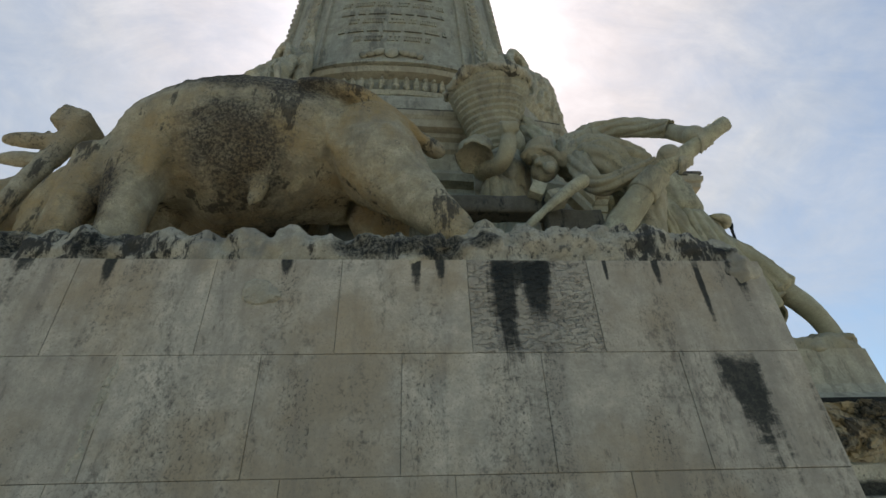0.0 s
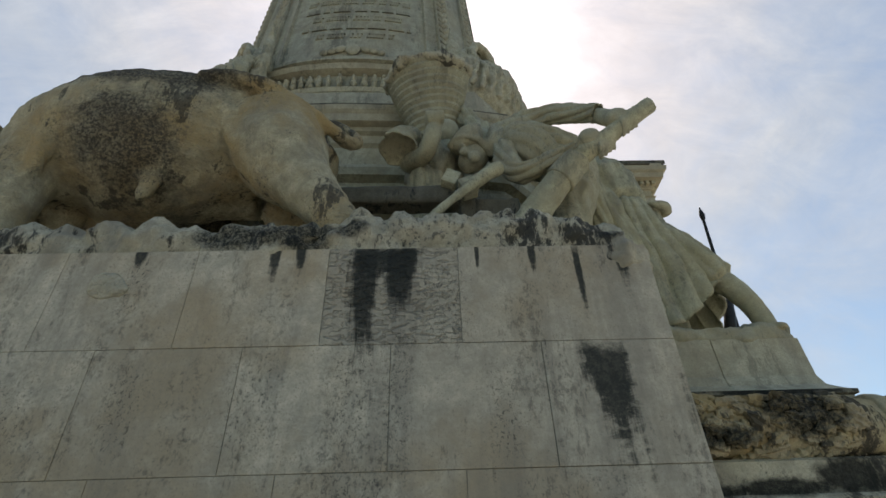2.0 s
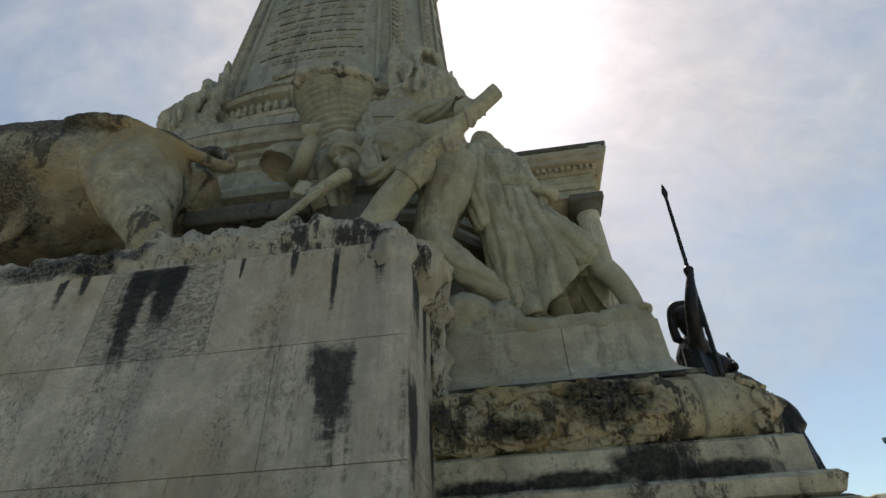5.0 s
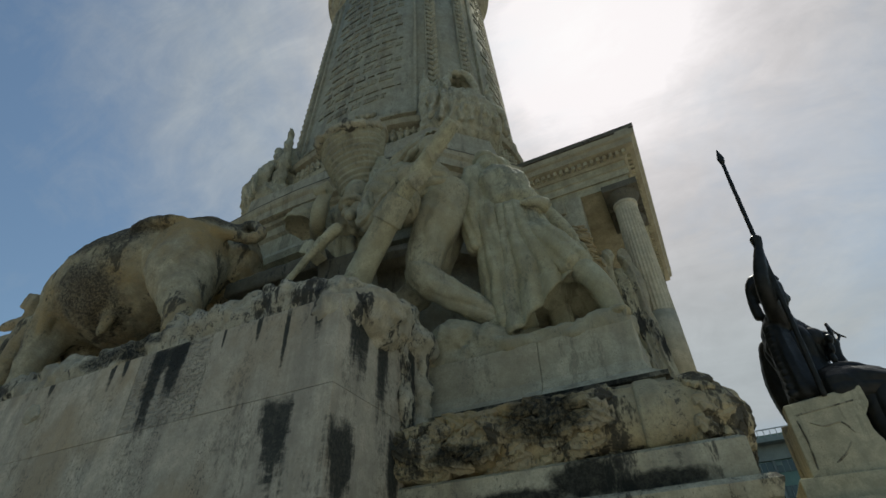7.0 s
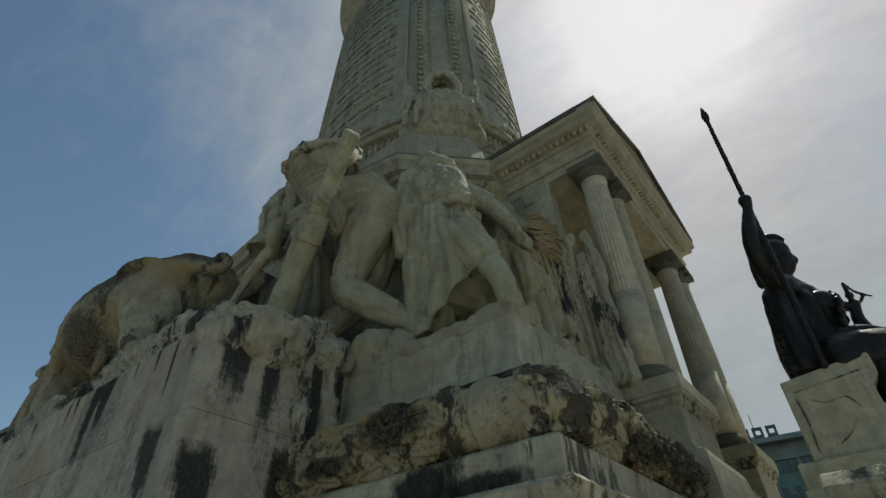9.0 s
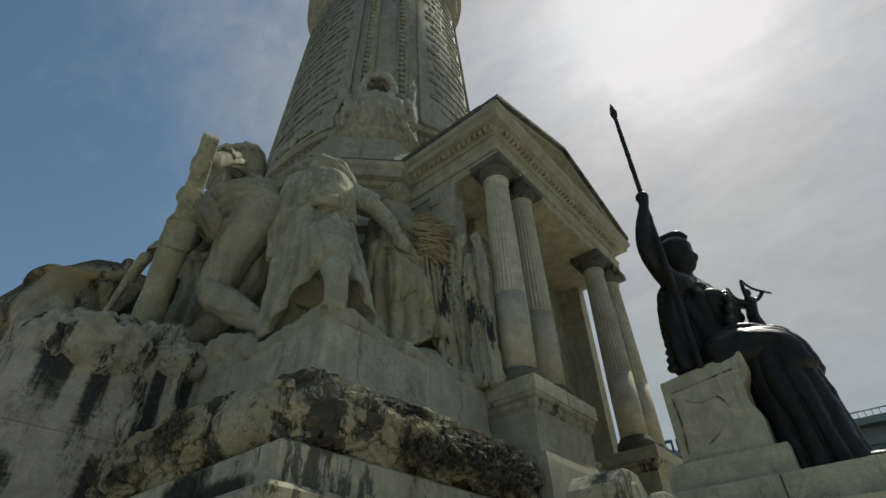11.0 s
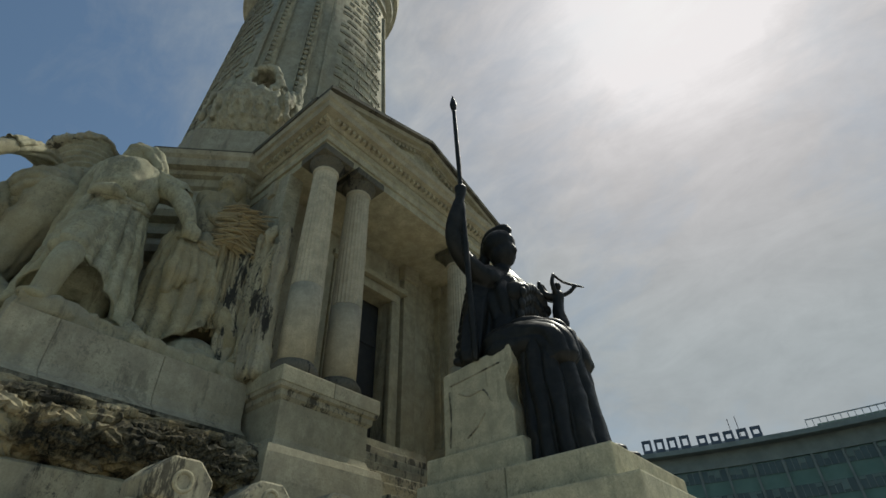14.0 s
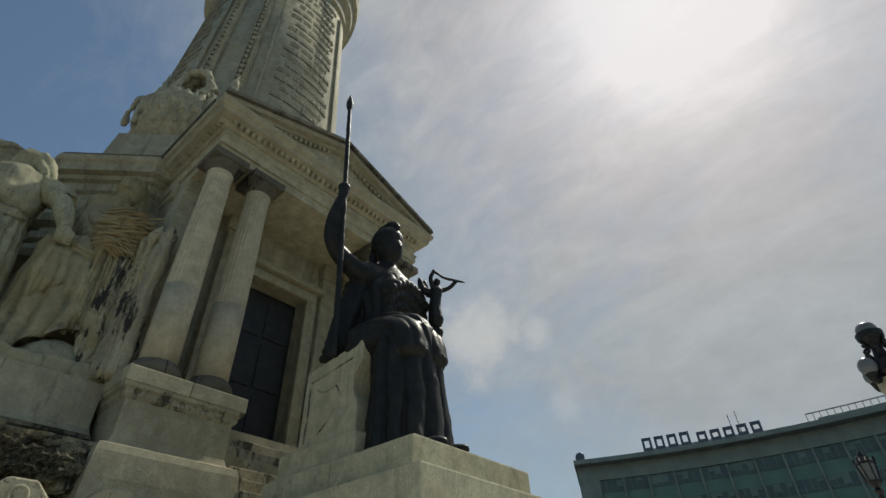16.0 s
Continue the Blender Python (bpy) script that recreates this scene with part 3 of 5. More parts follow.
# ---- the monument: corner plinth with leaf garland ----
def make_corner_plinth():
    base = part("plinth_core", boxed(2.9, 5.0, 5.35, 7.6, 0.0, 3.9), JOINT)
    tagged(base, "battered limestone corner plinth under the harvest group", "plinth", kind="structure")
    P = {2.55: (5.5, 4.8), 3.37: (5.5, 4.8), 3.372: (5.31, 5.02), 3.41: (5.26, 5.08), 3.47: (5.19, 5.15), 3.58: (5.155, 5.185), 4.0: (5.15, 5.2)}

    def slab(name, zs, a, b, front, mat):
        rings = []
        for z in zs:
            px, py = P[z]
            if front:
                rings.append([(a, py, z), (b if b < 5 else px, py, z), (b if b < 5 else px, 5.605, z), (a, 5.605, z)])
            else:
                rings.append([(px - 0.4, a, z), (px, a, z), (px, b, z), (px - 0.4, b, z)])
        bm = skin(bmesh.new(), rings)
        bmesh.ops.bevel(bm, geom=bm.edges[:], offset=0.007, segments=1, affect="EDGES")
        part(name, bm, mat, base)

    for a, b in ((2.9, 4.198), (4.202, 5.6)):
        slab("block", (3.372, 3.41, 3.47, 3.58, 4.0), a, b, True, BODY)
    for a, b in ((5.607, 6.598), (6.602, 7.6)):
        slab("block", (3.372, 3.41, 3.47, 3.58, 4.0), a, b, False, BODY)
    part("bed", boxed(2.9, 5.3, 5.02, 7.6, 2.66, 3.307), BODY, base)
    part("blackened_slab", moulded(rect(2.9, 5.34, 4.99, 7.6), [(3.311, -0.03), (3.32, 0.0), (3.36, 0.0), (3.3685, -0.02)]), LEDGE, base, "thin black-crusted slab over the garland")
    bm = bmesh.new()
    for k in range(7):
        y = 5.2 + 0.34 * k
        box(bm, 4.2, 5.14 - 0.05 * (k % 3), y, y + 0.345, 3.98, 4.15 + 0.05 * ((k * 3) % 4) / 3)
    for k in range(5):
        x = 2.95 + 0.42 * k
        box(bm, x, x + 0.425, 5.2 + 0.03 * (k % 2), 6.2, 3.98, 4.12 + 0.05 * ((k * 2) % 3) / 2)
    egg(bm, (4.9, 5.5, 4.12), (0.3, 0.32, 0.16), (0, 12, 30))
    for x, y, z, r in ((3.2, 5.38, 4.45, 0.28), (3.6, 5.45, 4.36, 0.24), (3.1, 5.75, 4.5, 0.35), (3.9, 5.75, 4.3, 0.32), (4.25, 6.3, 4.35, 0.4), (4.4, 7.1, 4.35, 0.45), (3.9, 6.9, 4.5, 0.5)):
        egg(bm, (x, y, z - 0.1), (r * 1.25, r, r * 0.8), (0, random.uniform(-15, 15), 0))
    carve("rock_bed", bm, FIGURE, 0.03, 0.045, ((0.02, 7, 9, 14),), 0, "chiselled rock bed on the corner plinth", "rock", kind="structure")


make_corner_plinth()


def make_ledges():
    """Stepped ledges that carry the garland, round the corner and on to the porch."""
    for name, prof, mat in (("ledge", [(2.36, 0.02), (2.62, 0.02), (2.65, -0.02)], LEDGE),
                            ("ledge", [(2.18, 0.0), (2.22, 0.1), (2.32, 0.14), (2.36, 0.10)], LEDGE),
                            ("ledge", [(1.86, 0.10), (1.9, 0.2), (2.1, 0.24), (2.18, 0.14)], STAINED),
                            ("podium", [(0.0, 0.45), (1.1, 0.4), (1.15, 0.3), (1.86, 0.26)], BODY)):
        ob = part(name, moulded(rect(2.4, 5.68, 4.6, 8.9), prof), mat)
        tagged(ob, "stained limestone ledge below the leaf garland" if name == "ledge" else "plain limestone podium course", name, kind="structure")


make_ledges()


def leaf_mesh():
    """A lobed leaf with a raised rib, lying along x."""
    bm = bmesh.new()
    rows = []
    for u, w in ((0, 0.02), (0.16, 0.075), (0.24, 0.05), (0.42, 0.095), (0.52, 0.06), (0.7, 0.075), (0.8, 0.04), (1.0, 0.004)):
        z = 0.03 * math.sin(u * 3.0)
        rows.append([bm.verts.new((u * 0.3, -w, z * 0.3 + 0.012)), bm.verts.new((u * 0.3, -w * 0.5, z + 0.02)), bm.verts.new((u * 0.3, 0, z + 0.004)), bm.verts.new((u * 0.3, w * 0.5, z + 0.02)), bm.verts.new((u * 0.3, w, z * 0.3 + 0.012))])
    for a, b in zip(rows, rows[1:]):
        for i in range(4):
            bm.faces.new((a[i], a[i + 1], b[i + 1], b[i]))
    geom = bmesh.ops.extrude_face_region(bm, geom=bm.faces[:])
    bmesh.ops.translate(bm, vec=(0, 0, -0.05), verts=[v for v in geom["geom"] if isinstance(v, bmesh.types.BMVert)])
    return mesh_of(bm, "leaf", GARLAND)


def make_garland():
    R, Z = 0.25, 2.92
    path = [(2.8, 4.76), (4.95, 4.76), (5.28, 4.79), (5.47, 4.92), (5.52, 5.2), (5.52, 7.7)]
    g = thing("leaf_garland", "thick limestone garland of carved leaves, ochre and blackened", "garland", (5.3, 4.8, 2.65))
    carve("roll", tube(bmesh.new(), [(x, y, Z, R) for x, y in path], 24, None, 6), GARLAND, 0.028, 0.009, ((0.01, 13, 12, 19), (0.006, 31, 27, 36)), 1, parent=g)
    bm = cloth(bmesh.new(), [(5.02, 4.76, Z, R), (5.08, 4.765, Z, R + 0.03), (5.17, 4.775, Z, R + 0.03), (5.22, 4.785, Z, R)], 13, (0.015, 0.015), 0.3, 96, 6, seed=3.0, hollow=True)
    part("ribbon", bm, GLEANER, g, "smooth ochre ribbon wound round the bend", True)
    leaf = leaf_mesh()
    runs = ((Vector((2.85, 4.76, Z)), Vector((5.0, 4.76, Z)), 21), (Vector((5.3, 4.8, Z)), Vector((5.47, 4.92, Z)), 3),
            (Vector((5.47, 4.92, Z)), Vector((5.52, 5.2, Z)), 3), (Vector((5.52, 5.2, Z)), Vector((5.52, 7.65, Z)), 23))
    for a, b, steps in runs:
        way = (b - a).normalized()
        out = Vector((way.y, -way.x, 0))
        for i in range(steps):
            for j in range(6):
                ang = radians(-62 + 33 * j + random.uniform(-12, 12) + (16 if i % 2 else 0))
                nrm = out * math.cos(ang) + Vector((0, 0, 1)) * math.sin(ang)
                c = a + (b - a) * ((i + random.uniform(-0.3, 0.3)) / steps) + nrm * (R + (0.002 if steps > 5 else 0.02))
                lie = way * (1 if a.x > 5.2 else -1) + nrm.cross(way) * random.uniform(-0.8, 0.8) + nrm * (random.uniform(0.0, 0.12) if steps > 5 else random.uniform(-0.06, 0.06))
                lie.normalize()
                side = nrm.cross(lie).normalized()
                m = Matrix((lie, side, lie.cross(side))).transposed().to_4x4()
                m.translation = c
                k = random.uniform(0.65, 1.0) if steps > 5 else 0.75
                ob = part("leaf", leaf, GARLAND, g)
                ob.matrix_basis = m @ Matrix.Diagonal((k, k, k * random.uniform(0.8, 1.2), 1))


make_garland()


# ---- the monument: octagonal body ----
OCT = [(-3.04, 6.3), (-2.2, 6.16), (-1.2, 6.06), (-0.22, 6.03), (0.76, 6.06), (1.76, 6.16), (2.6, 6.3), (3.72, 7.45), (3.72, 13.05), (2.6, 14.25), (-3.04, 14.25), (-4.16, 13.05), (-4.16, 7.45)]


def make_body():
    t = lambda name, prof, mat, label: tagged(part(name, moulded(OCT, prof), mat), label, name.split("_")[0], kind="structure")
    t("wall_body", [(0, 0.3), (2.0, 0.25), (4.0, -0.1), (6.3, -0.28), (6.9, -0.28)], BODY, "limestone body of the monument behind the figures")
    t("moulding_lower", [(6.55, -0.27), (6.6, -0.06), (6.72, -0.02), (6.84, -0.06), (6.88, -0.2), (6.98, -0.2), (7.0, -0.1), (7.12, -0.08), (7.15, -0.2), (7.3, -0.2), (7.34, -0.05), (7.45, 0.0), (7.56, -0.05), (7.6, -0.24)], BODY, "rounded limestone mouldings round the body")
    t("wall_frieze", [(7.6, -0.22), (8.2, -0.22)], BODY, "plain limestone frieze of the body")
    t("cornice", [(8.1, -0.22), (8.15, -0.15), (8.3, -0.13), (8.33, -0.05), (8.42, -0.04), (8.44, 0.08), (8.6, 0.09), (8.66, 0.14), (8.75, 0.16), (8.76, -0.3)], BODY, "limestone cornice of the monument's body")
    t("cornice_top", [(8.762, 0.1), (8.78, 0.13), (8.82, 0.13), (8.83, -0.25)], CRUST, "black-crusted top edge of the body's cornice")
    up = [(-2.7, 6.75), (2.26, 6.75), (3.25, 7.75), (3.25, 12.75), (2.26, 13.75), (-2.7, 13.75), (-3.7, 12.75), (-3.7, 7.75)]
    tagged(part("wall_step", moulded(up, [(8.7, 0.1), (9.25, 0.1), (9.27, 0.0), (10.3, -0.08), (10.32, -0.3)]), BODY), "stepped limestone blocking above the cornice", "wall", kind="structure")


make_body()

CX, CY = -0.45, 10.25


def shaft_at(a, z, out=0.0):
    """A place on the shaft, a: the angle round it."""
    k = max(0.0, min(1.0, (z - 12) / 10.5))
    ra, rb = 3.5 - 0.55 * k + out, 2.78 - 0.44 * k + out
    c, s = math.cos(a), math.sin(a)
    e = 2 / 2.35
    return Vector((CX + ra * math.copysign(abs(c) ** e, c), CY + rb * math.copysign(abs(s) ** e, s), z))


def ring_of(z, out, n=96):
    return [shaft_at(2 * math.pi * i / n, z, out) for i in range(n)]


def make_shaft():
    prof = [(10.25, 0.35), (10.9, 0.2), (11.0, 0.05), (11.9, 0.0), (11.95, -0.02), (16, -0.02), (21.6, -0.02)]
    tagged(part("wall_shaft", skin(bmesh.new(), [ring_of(z, o) for z, o in prof]), SHAFT, smooth=True), "tapering limestone shaft of the monument", "shaft", kind="structure")
    for name, prof, label in (("moulding_band", [(10.9, 0.0), (10.95, 0.2), (11.05, 0.24), (11.12, 0.16), (11.15, 0.05)], "thin limestone moulding below the acanthus band"),
                              ("moulding_band", [(11.72, 0.0), (11.75, 0.2), (11.86, 0.26), (11.92, 0.2), (11.95, 0.0)], "thin limestone moulding above the acanthus band"),
                              ("capital", [(21.6, -0.05), (21.7, 0.08), (21.8, 0.03), (22.5, 0.05), (22.7, 0.25), (23.2, 0.3), (23.3, 0.45), (23.9, 0.5), (23.95, 0.2), (24.6, 0.1), (24.7, -0.5)], "spreading limestone capital of the shaft")):
        tagged(part(name, skin(bmesh.new(), [ring_of(z, o) for z, o in prof]), SHAFT, smooth=False), label, name.split("_")[0], kind="structure")


make_shaft()


def make_acanthus():
    """The carved band round the foot of the shaft."""
    g = thing("acanthus_band", "carved limestone band of curled leaves round the shaft's foot", "relief", (CX, CY - 2.9, 11.2), kind="structure")
    bm = bmesh.new()
    for i in range(80):
        a = math.pi * (1.0 + 1.25 * i / 79) - 0.15
        p, q = shaft_at(a, 11.4, 0.1), shaft_at(a + 0.01, 11.4, 0.1)
        turn = math.degrees(math.atan2(q.y - p.y, q.x - p.x))
        for dz, r in ((0.15, 0.06), (0.04, 0.08), (-0.08, 0.075), (-0.17, 0.05)):
            egg(bm, (p.x, p.y, p.z + dz + random.uniform(-0.03, 0.03)), (r * random.uniform(0.7, 1.3), 0.09, r), (0, random.uniform(-50, 50), turn), 7)
    part("leaves", bm, SHAFT, g, smooth=True)


make_acanthus()


def surface_box(bm, a0, a1, z0, z1, depth, inner=-0.02, cuts=1):
    """A slab that lies on the shaft between two angles and two heights."""
    for i in range(cuts):
        u, v = a0 + (a1 - a0) * i / cuts, a0 + (a1 - a0) * (i + 1) / cuts
        lo = [shaft_at(u, z0, inner), shaft_at(v, z0, inner), shaft_at(v, z0, depth), shaft_at(u, z0, depth)]
        hi = [shaft_at(u, z1, inner), shaft_at(v, z1, inner), shaft_at(v, z1, depth), shaft_at(u, z1, depth)]
        skin(bm, [lo, hi])


def make_shaft_ornament():
    D = math.pi / 180
    # laurel strips on the rounded corners
    for corner in (-43, -137):
        for off in (-10.5, 10.5):
            a = (corner + off) * D
            bm = bmesh.new()
            surface_box(bm, a - 3.6 * D, a - 3.0 * D, 12.3, 21.3, 0.07)
            surface_box(bm, a + 3.0 * D, a + 3.6 * D, 12.3, 21.3, 0.07)
            z = 12.35
            while z < 21.1:
                for s in (-1, 1):
                    p = shaft_at(a + s * 1.35 * D, z + 0.13, 0.02)
                    egg(bm, p, (0.085, 0.085, 0.17), (0, s * 32, 0), 6)
                z += 0.27
            tagged(part("laurel_strip", bm, SHAFT), "carved limestone strip of laurel leaves up the shaft", "relief", group="laurel strips of the shaft", kind="structure")
    # panels with raised lettering too small to read: bars
    for centre, half in ((-90, 27), (2, 24)):
        g = thing("inscription_panel", "long limestone panel with rows of raised lettering", "inscription", shaft_at(centre * D, 12.4, 0.0), group="inscriptions of the shaft", kind="structure")
        bm = bmesh.new()
        for s in (-1, 1):
            surface_box(bm, (centre + s * half - 0.8) * D, (centre + s * half + 0.8) * D, 12.35, 21.2, 0.06)
        surface_box(bm, (centre - half) * D, (centre + half) * D, 12.3, 12.42, 0.08, cuts=12)
        part("frame", bm, SHAFT, g)
        bm = bmesh.new()
        c0 = shaft_at(centre * D, 12.75, 0.04)
        turn = centre + 90
        egg(bm, c0, (0.18, 0.08, 0.2), (0, 0, turn), 10)
        for s in (-1, 1):
            for k in range(3):
                egg(bm, shaft_at((centre + s * (3.2 + 2.6 * k)) * D, 12.78 - 0.06 * k, 0.03), (0.17 - 0.035 * k, 0.07, 0.1), (0, s * 35, turn), 8)
        part("scroll", bm, SHAFT, g, "carved scroll ornament", True)
        z = 13.35
        row = 0
        while z < 21.0:
            bm = bmesh.new()
            reach = half - 7 - (4 if row % 3 == 2 else 0) - (7 if row == 0 else 0)
            a = -reach
            while a < reach:
                w = random.choice((3.0, 4.4, 6.2, 8.0))
                b = min(a + w, reach)
                k = a
                while k < b - 0.4:
                    surface_box(bm, (centre + k) * D, (centre + k + 0.62) * D, z, z + 0.2, 0.012, -0.03)
                    k += 1.0
                surface_box(bm, (centre + a) * D, (centre + b) * D, z + (0.0 if row % 2 else 0.165), z + (0.035 if row % 2 else 0.2), 0.014, -0.03, 3)
                a = b + 1.3
            part("lettering_row", bm, SHAFT, g)
            z += 0.42
            row += 1


make_shaft_ornament()


def trophy(at, turn):
    """Helmet over cuirass and shields at a corner of the shaft's foot; turn: where it faces."""
    m = Matrix.Translation(at) @ Matrix.Rotation(radians(turn), 4, "Z") @ Matrix.Diagonal((1.15, 1.15, 1.28, 1))
    bm = bmesh.new()
    E = lambda p, s, r=(0, 0, 0): egg(bm, m @ Vector(p), [c * 1.2 for c in s], (r[0], r[1], r[2] + turn))
    # local: x faces outwards, y across
    E((-0.1, 0, 0.2), (0.62, 0.85, 0.55))
    E((0.2, 0, 0.55), (0.48, 0.6, 0.5))
    E((-0.3, 0, 0.9), (0.4, 0.55, 0.4))
    for s in (-1, 1):
        tube(bm, [tuple(m @ Vector((0.0, 0.65 * s, 0.0))) + (0.13,), tuple(m @ Vector((-0.1, 0.7 * s, 0.9))) + (0.16,), tuple(m @ Vector((-0.1, 0.72 * s, 1.6))) + (0.12,), tuple(m @ Vector((-0.1, 0.75 * s, 2.1))) + (0.03,)])
        tube(bm, [tuple(m @ Vector((0.3, 0.35 * s, 0.1))) + (0.12,), tuple(m @ Vector((0.25, 0.65 * s, 0.7))) + (0.14,), tuple(m @ Vector((0.0, 0.6 * s, 1.3))) + (0.1,)])
    # the helmet: a hood with an open face
    for x, k in ((0.1, 1.0), (-0.12, 1.06), (-0.34, 1.04)):
        hood = [tuple(m @ Vector((x, k * 0.33 * math.cos(a), 1.52 + k * 0.42 * math.sin(a)))) + (0.11,) for a in [radians(d) for d in range(-35, 216, 25)]]
        tube(bm, hood)
    E((-0.62, 0, 1.6), (0.16, 0.36, 0.44))
    tube(bm, [tuple(m @ Vector((0.05, 0, 2.06))) + (0.07,), tuple(m @ Vector((-0.25, 0, 2.14))) + (0.1,), tuple(m @ Vector((-0.6, 0, 1.95))) + (0.09,)])
    for k in range(9):
        y = -0.6 + 0.15 * k
        tube(bm, [tuple(m @ Vector((0.42 - 0.3 * abs(y), y, 1.02))) + (0.05,), tuple(m @ Vector((0.62 - 0.3 * abs(y), y * 1.15, 0.55))) + (0.075,), tuple(m @ Vector((0.55 - 0.3 * abs(y), y * 1.3, 0.05))) + (0.06,)], 8)
    carve("trophy", bm, SHAFT, 0.03, 0.05, ((0.04, 9, 7, 5),), 1, "carved limestone trophy of an open helmet above shields", "relief", "corner trophies of the shaft")


trophy((2.55, 7.75, 10.55), -46)
trophy((-3.0, 7.75, 10.55), -134)


# ---- the porch: a small temple ----
YC = 10.02


def make_porch():
    t = lambda name, bm, label, mat=TEMPLE, smooth=False: tagged(part(name, bm, mat, smooth=smooth), label, name.split("_")[0], kind="structure")
    E = rect(3.4, 5.62, 7.76, 12.28)
    t("floor_porch", boxed(3.9, 4.8, 7.7, 12.34, 1.0, 4.02), "stone floor of the porch", BODY)
    t("architrave", moulded(E, [(7.93, -0.02), (8.1, -0.02), (8.1, 0.02), (8.24, 0.02), (8.26, 0.05), (8.28, 0.0), (8.45, 0.0)]), "limestone architrave and frieze of the porch")
    t("cornice_porch", moulded(E, [(8.45, 0.03), (8.5, 0.06), (8.58, 0.08), (8.6, 0.22), (8.7, 0.24), (8.74, 0.29), (8.83, 0.31), (8.84, 0.0)]), "projecting limestone cornice of the porch")
    # pediment: a gable with raking cornices
    g = thing("pediment", "triangular limestone pediment with raking cornices", "pediment", (5.7, YC, 8.83), kind="structure")
    y0, y1, z0, zt = 7.48, 12.56, 8.83, 9.72
    bm = bmesh.new()
    skin(bm, [[(x, y0 + 0.25, z0), (x, y1 - 0.25, z0), (x, YC, zt - 0.12)] for x in (3.3, 5.66)])
    part("gable", bm, TEMPLE, g)
    for s, ya in ((1, y0), (-1, y1)):
        for pname, mat, strips in (("raking_cornice", TEMPLE, ((5.86, -0.06, 0.05), (5.76, -0.14, -0.06))), ("raking_top", CRUST, ((5.94, 0.052, 0.13),))):
            bm = bmesh.new()
            for x1, dz0, dz1 in strips:
                skin(bm, [[(3.2, y, z + dz0), (x1, y, z + dz0), (x1, y, z + dz1), (3.2, y, z + dz1)] for y, z in ((ya, z0 + 0.03), (YC, zt))])
            part(pname, bm, mat, g, "blackened top edge" if mat is CRUST else "")
        bm = bmesh.new()
        k = 0.12
        while k < 0.9:
            y = ya + (YC - ya) * k
            z = z0 + 0.03 + (zt - z0 - 0.03) * k - 0.19
            box(bm, 5.66, 5.73, y - 0.03, y + 0.03, z - 0.035, z + 0.05)
            k += 0.042
        part("dentils", bm, TEMPLE, g)
    t("trim_eaves", boxed(3.2, 5.6, 7.43, 7.5, 8.842, 8.94, bevel=0.008), "black-crusted edge of the porch eaves", CRUST)
    # dentils of the level cornice
    bm = bmesh.new()
    y = 7.8
    while y < 12.28:
        box(bm, 5.66, 5.76, y, y + 0.065, 8.5, 8.595)
        y += 0.115
    x = 3.9
    while x < 5.7:
        box(bm, x, x + 0.065, 7.62, 7.72, 8.5, 8.595)
        x += 0.115
    t("trim_dentils", bm, "row of limestone dentils under the cornice")
    # wall behind, with the doorway
    X = 4.25
    t("wall_porch", boxed(3.5, X, 7.8, YC - 0.62, 4.0, 7.95), "limestone back wall of the porch", BODY)
    t("wall_porch", boxed(3.5, X, YC + 0.62, 12.24, 4.0, 7.95), "limestone back wall of the porch", BODY)
    t("wall_porch", boxed(3.5, X, YC - 0.62, YC + 0.62, 6.95, 7.95), "limestone wall above the doorway", BODY)
    for a, b in ((7.74, 8.02), (12.02, 12.3)):
        t("wall_return", boxed(X + 0.002, 4.72, a, b, 4.025, 7.94, bevel=0.01), "limestone return of the porch wall", BODY)
    # stained stone stands in for shade: bounce leaves this soffit too bright
    t("ceiling_porch", boxed(X, 5.5, 7.86, 12.18, 7.96, 8.02), "plain stone ceiling of the porch", STAINED)
    bm = bmesh.new()
    for a, b in ((YC - 0.84, YC - 0.62), (YC + 0.62, YC + 0.84)):
        box(bm, X - 0.05, X + 0.09, a, b, 4.03, 6.95, 0.02)
    box(bm, X - 0.05, X + 0.09, YC - 0.84, YC + 0.84, 6.953, 7.16, 0.02)
    box(bm, X - 0.05, X + 0.2, YC - 0.95, YC + 0.95, 7.163, 7.28, 0.02)
    t("trim_door", bm, "moulded limestone frame of the doorway")
    door = part("door_1", boxed(3.86, 3.95, YC - 0.62, YC + 0.62, 4.03, 6.95), DOORWOOD)
    tagged(door, "tall dark metal door deep in the porch", "door", kind="structure")
    for a in (YC - 0.56, YC + 0.04):
        for z in (4.15, 5.1, 6.05):
            part("door_panel", boxed(3.95, 3.975, a, a + 0.52, z, z + 0.82, bevel=0.012), DOORWOOD, door)
    # pilasters
    for y in (7.9, 8.95, 11.1, 12.14):
        g = thing("pilaster", "flat limestone pilaster against the porch wall", "pilaster", (X + 0.1, y, 4.03), "pilasters of the porch", "structure")
        part("shaft", boxed(X - 0.02, X + 0.12, y - 0.17, y + 0.17, 4.25, 7.6, bevel=0.01), TEMPLE, g)
        part("base", boxed(X - 0.02, X + 0.17, y - 0.22, y + 0.22, 4.03, 4.247, bevel=0.02), TEMPLE, g)
        part("capital", boxed(X - 0.02, X + 0.18, y - 0.22, y + 0.22, 7.603, 7.93, bevel=0.03), TEMPLE, g)


make_porch()


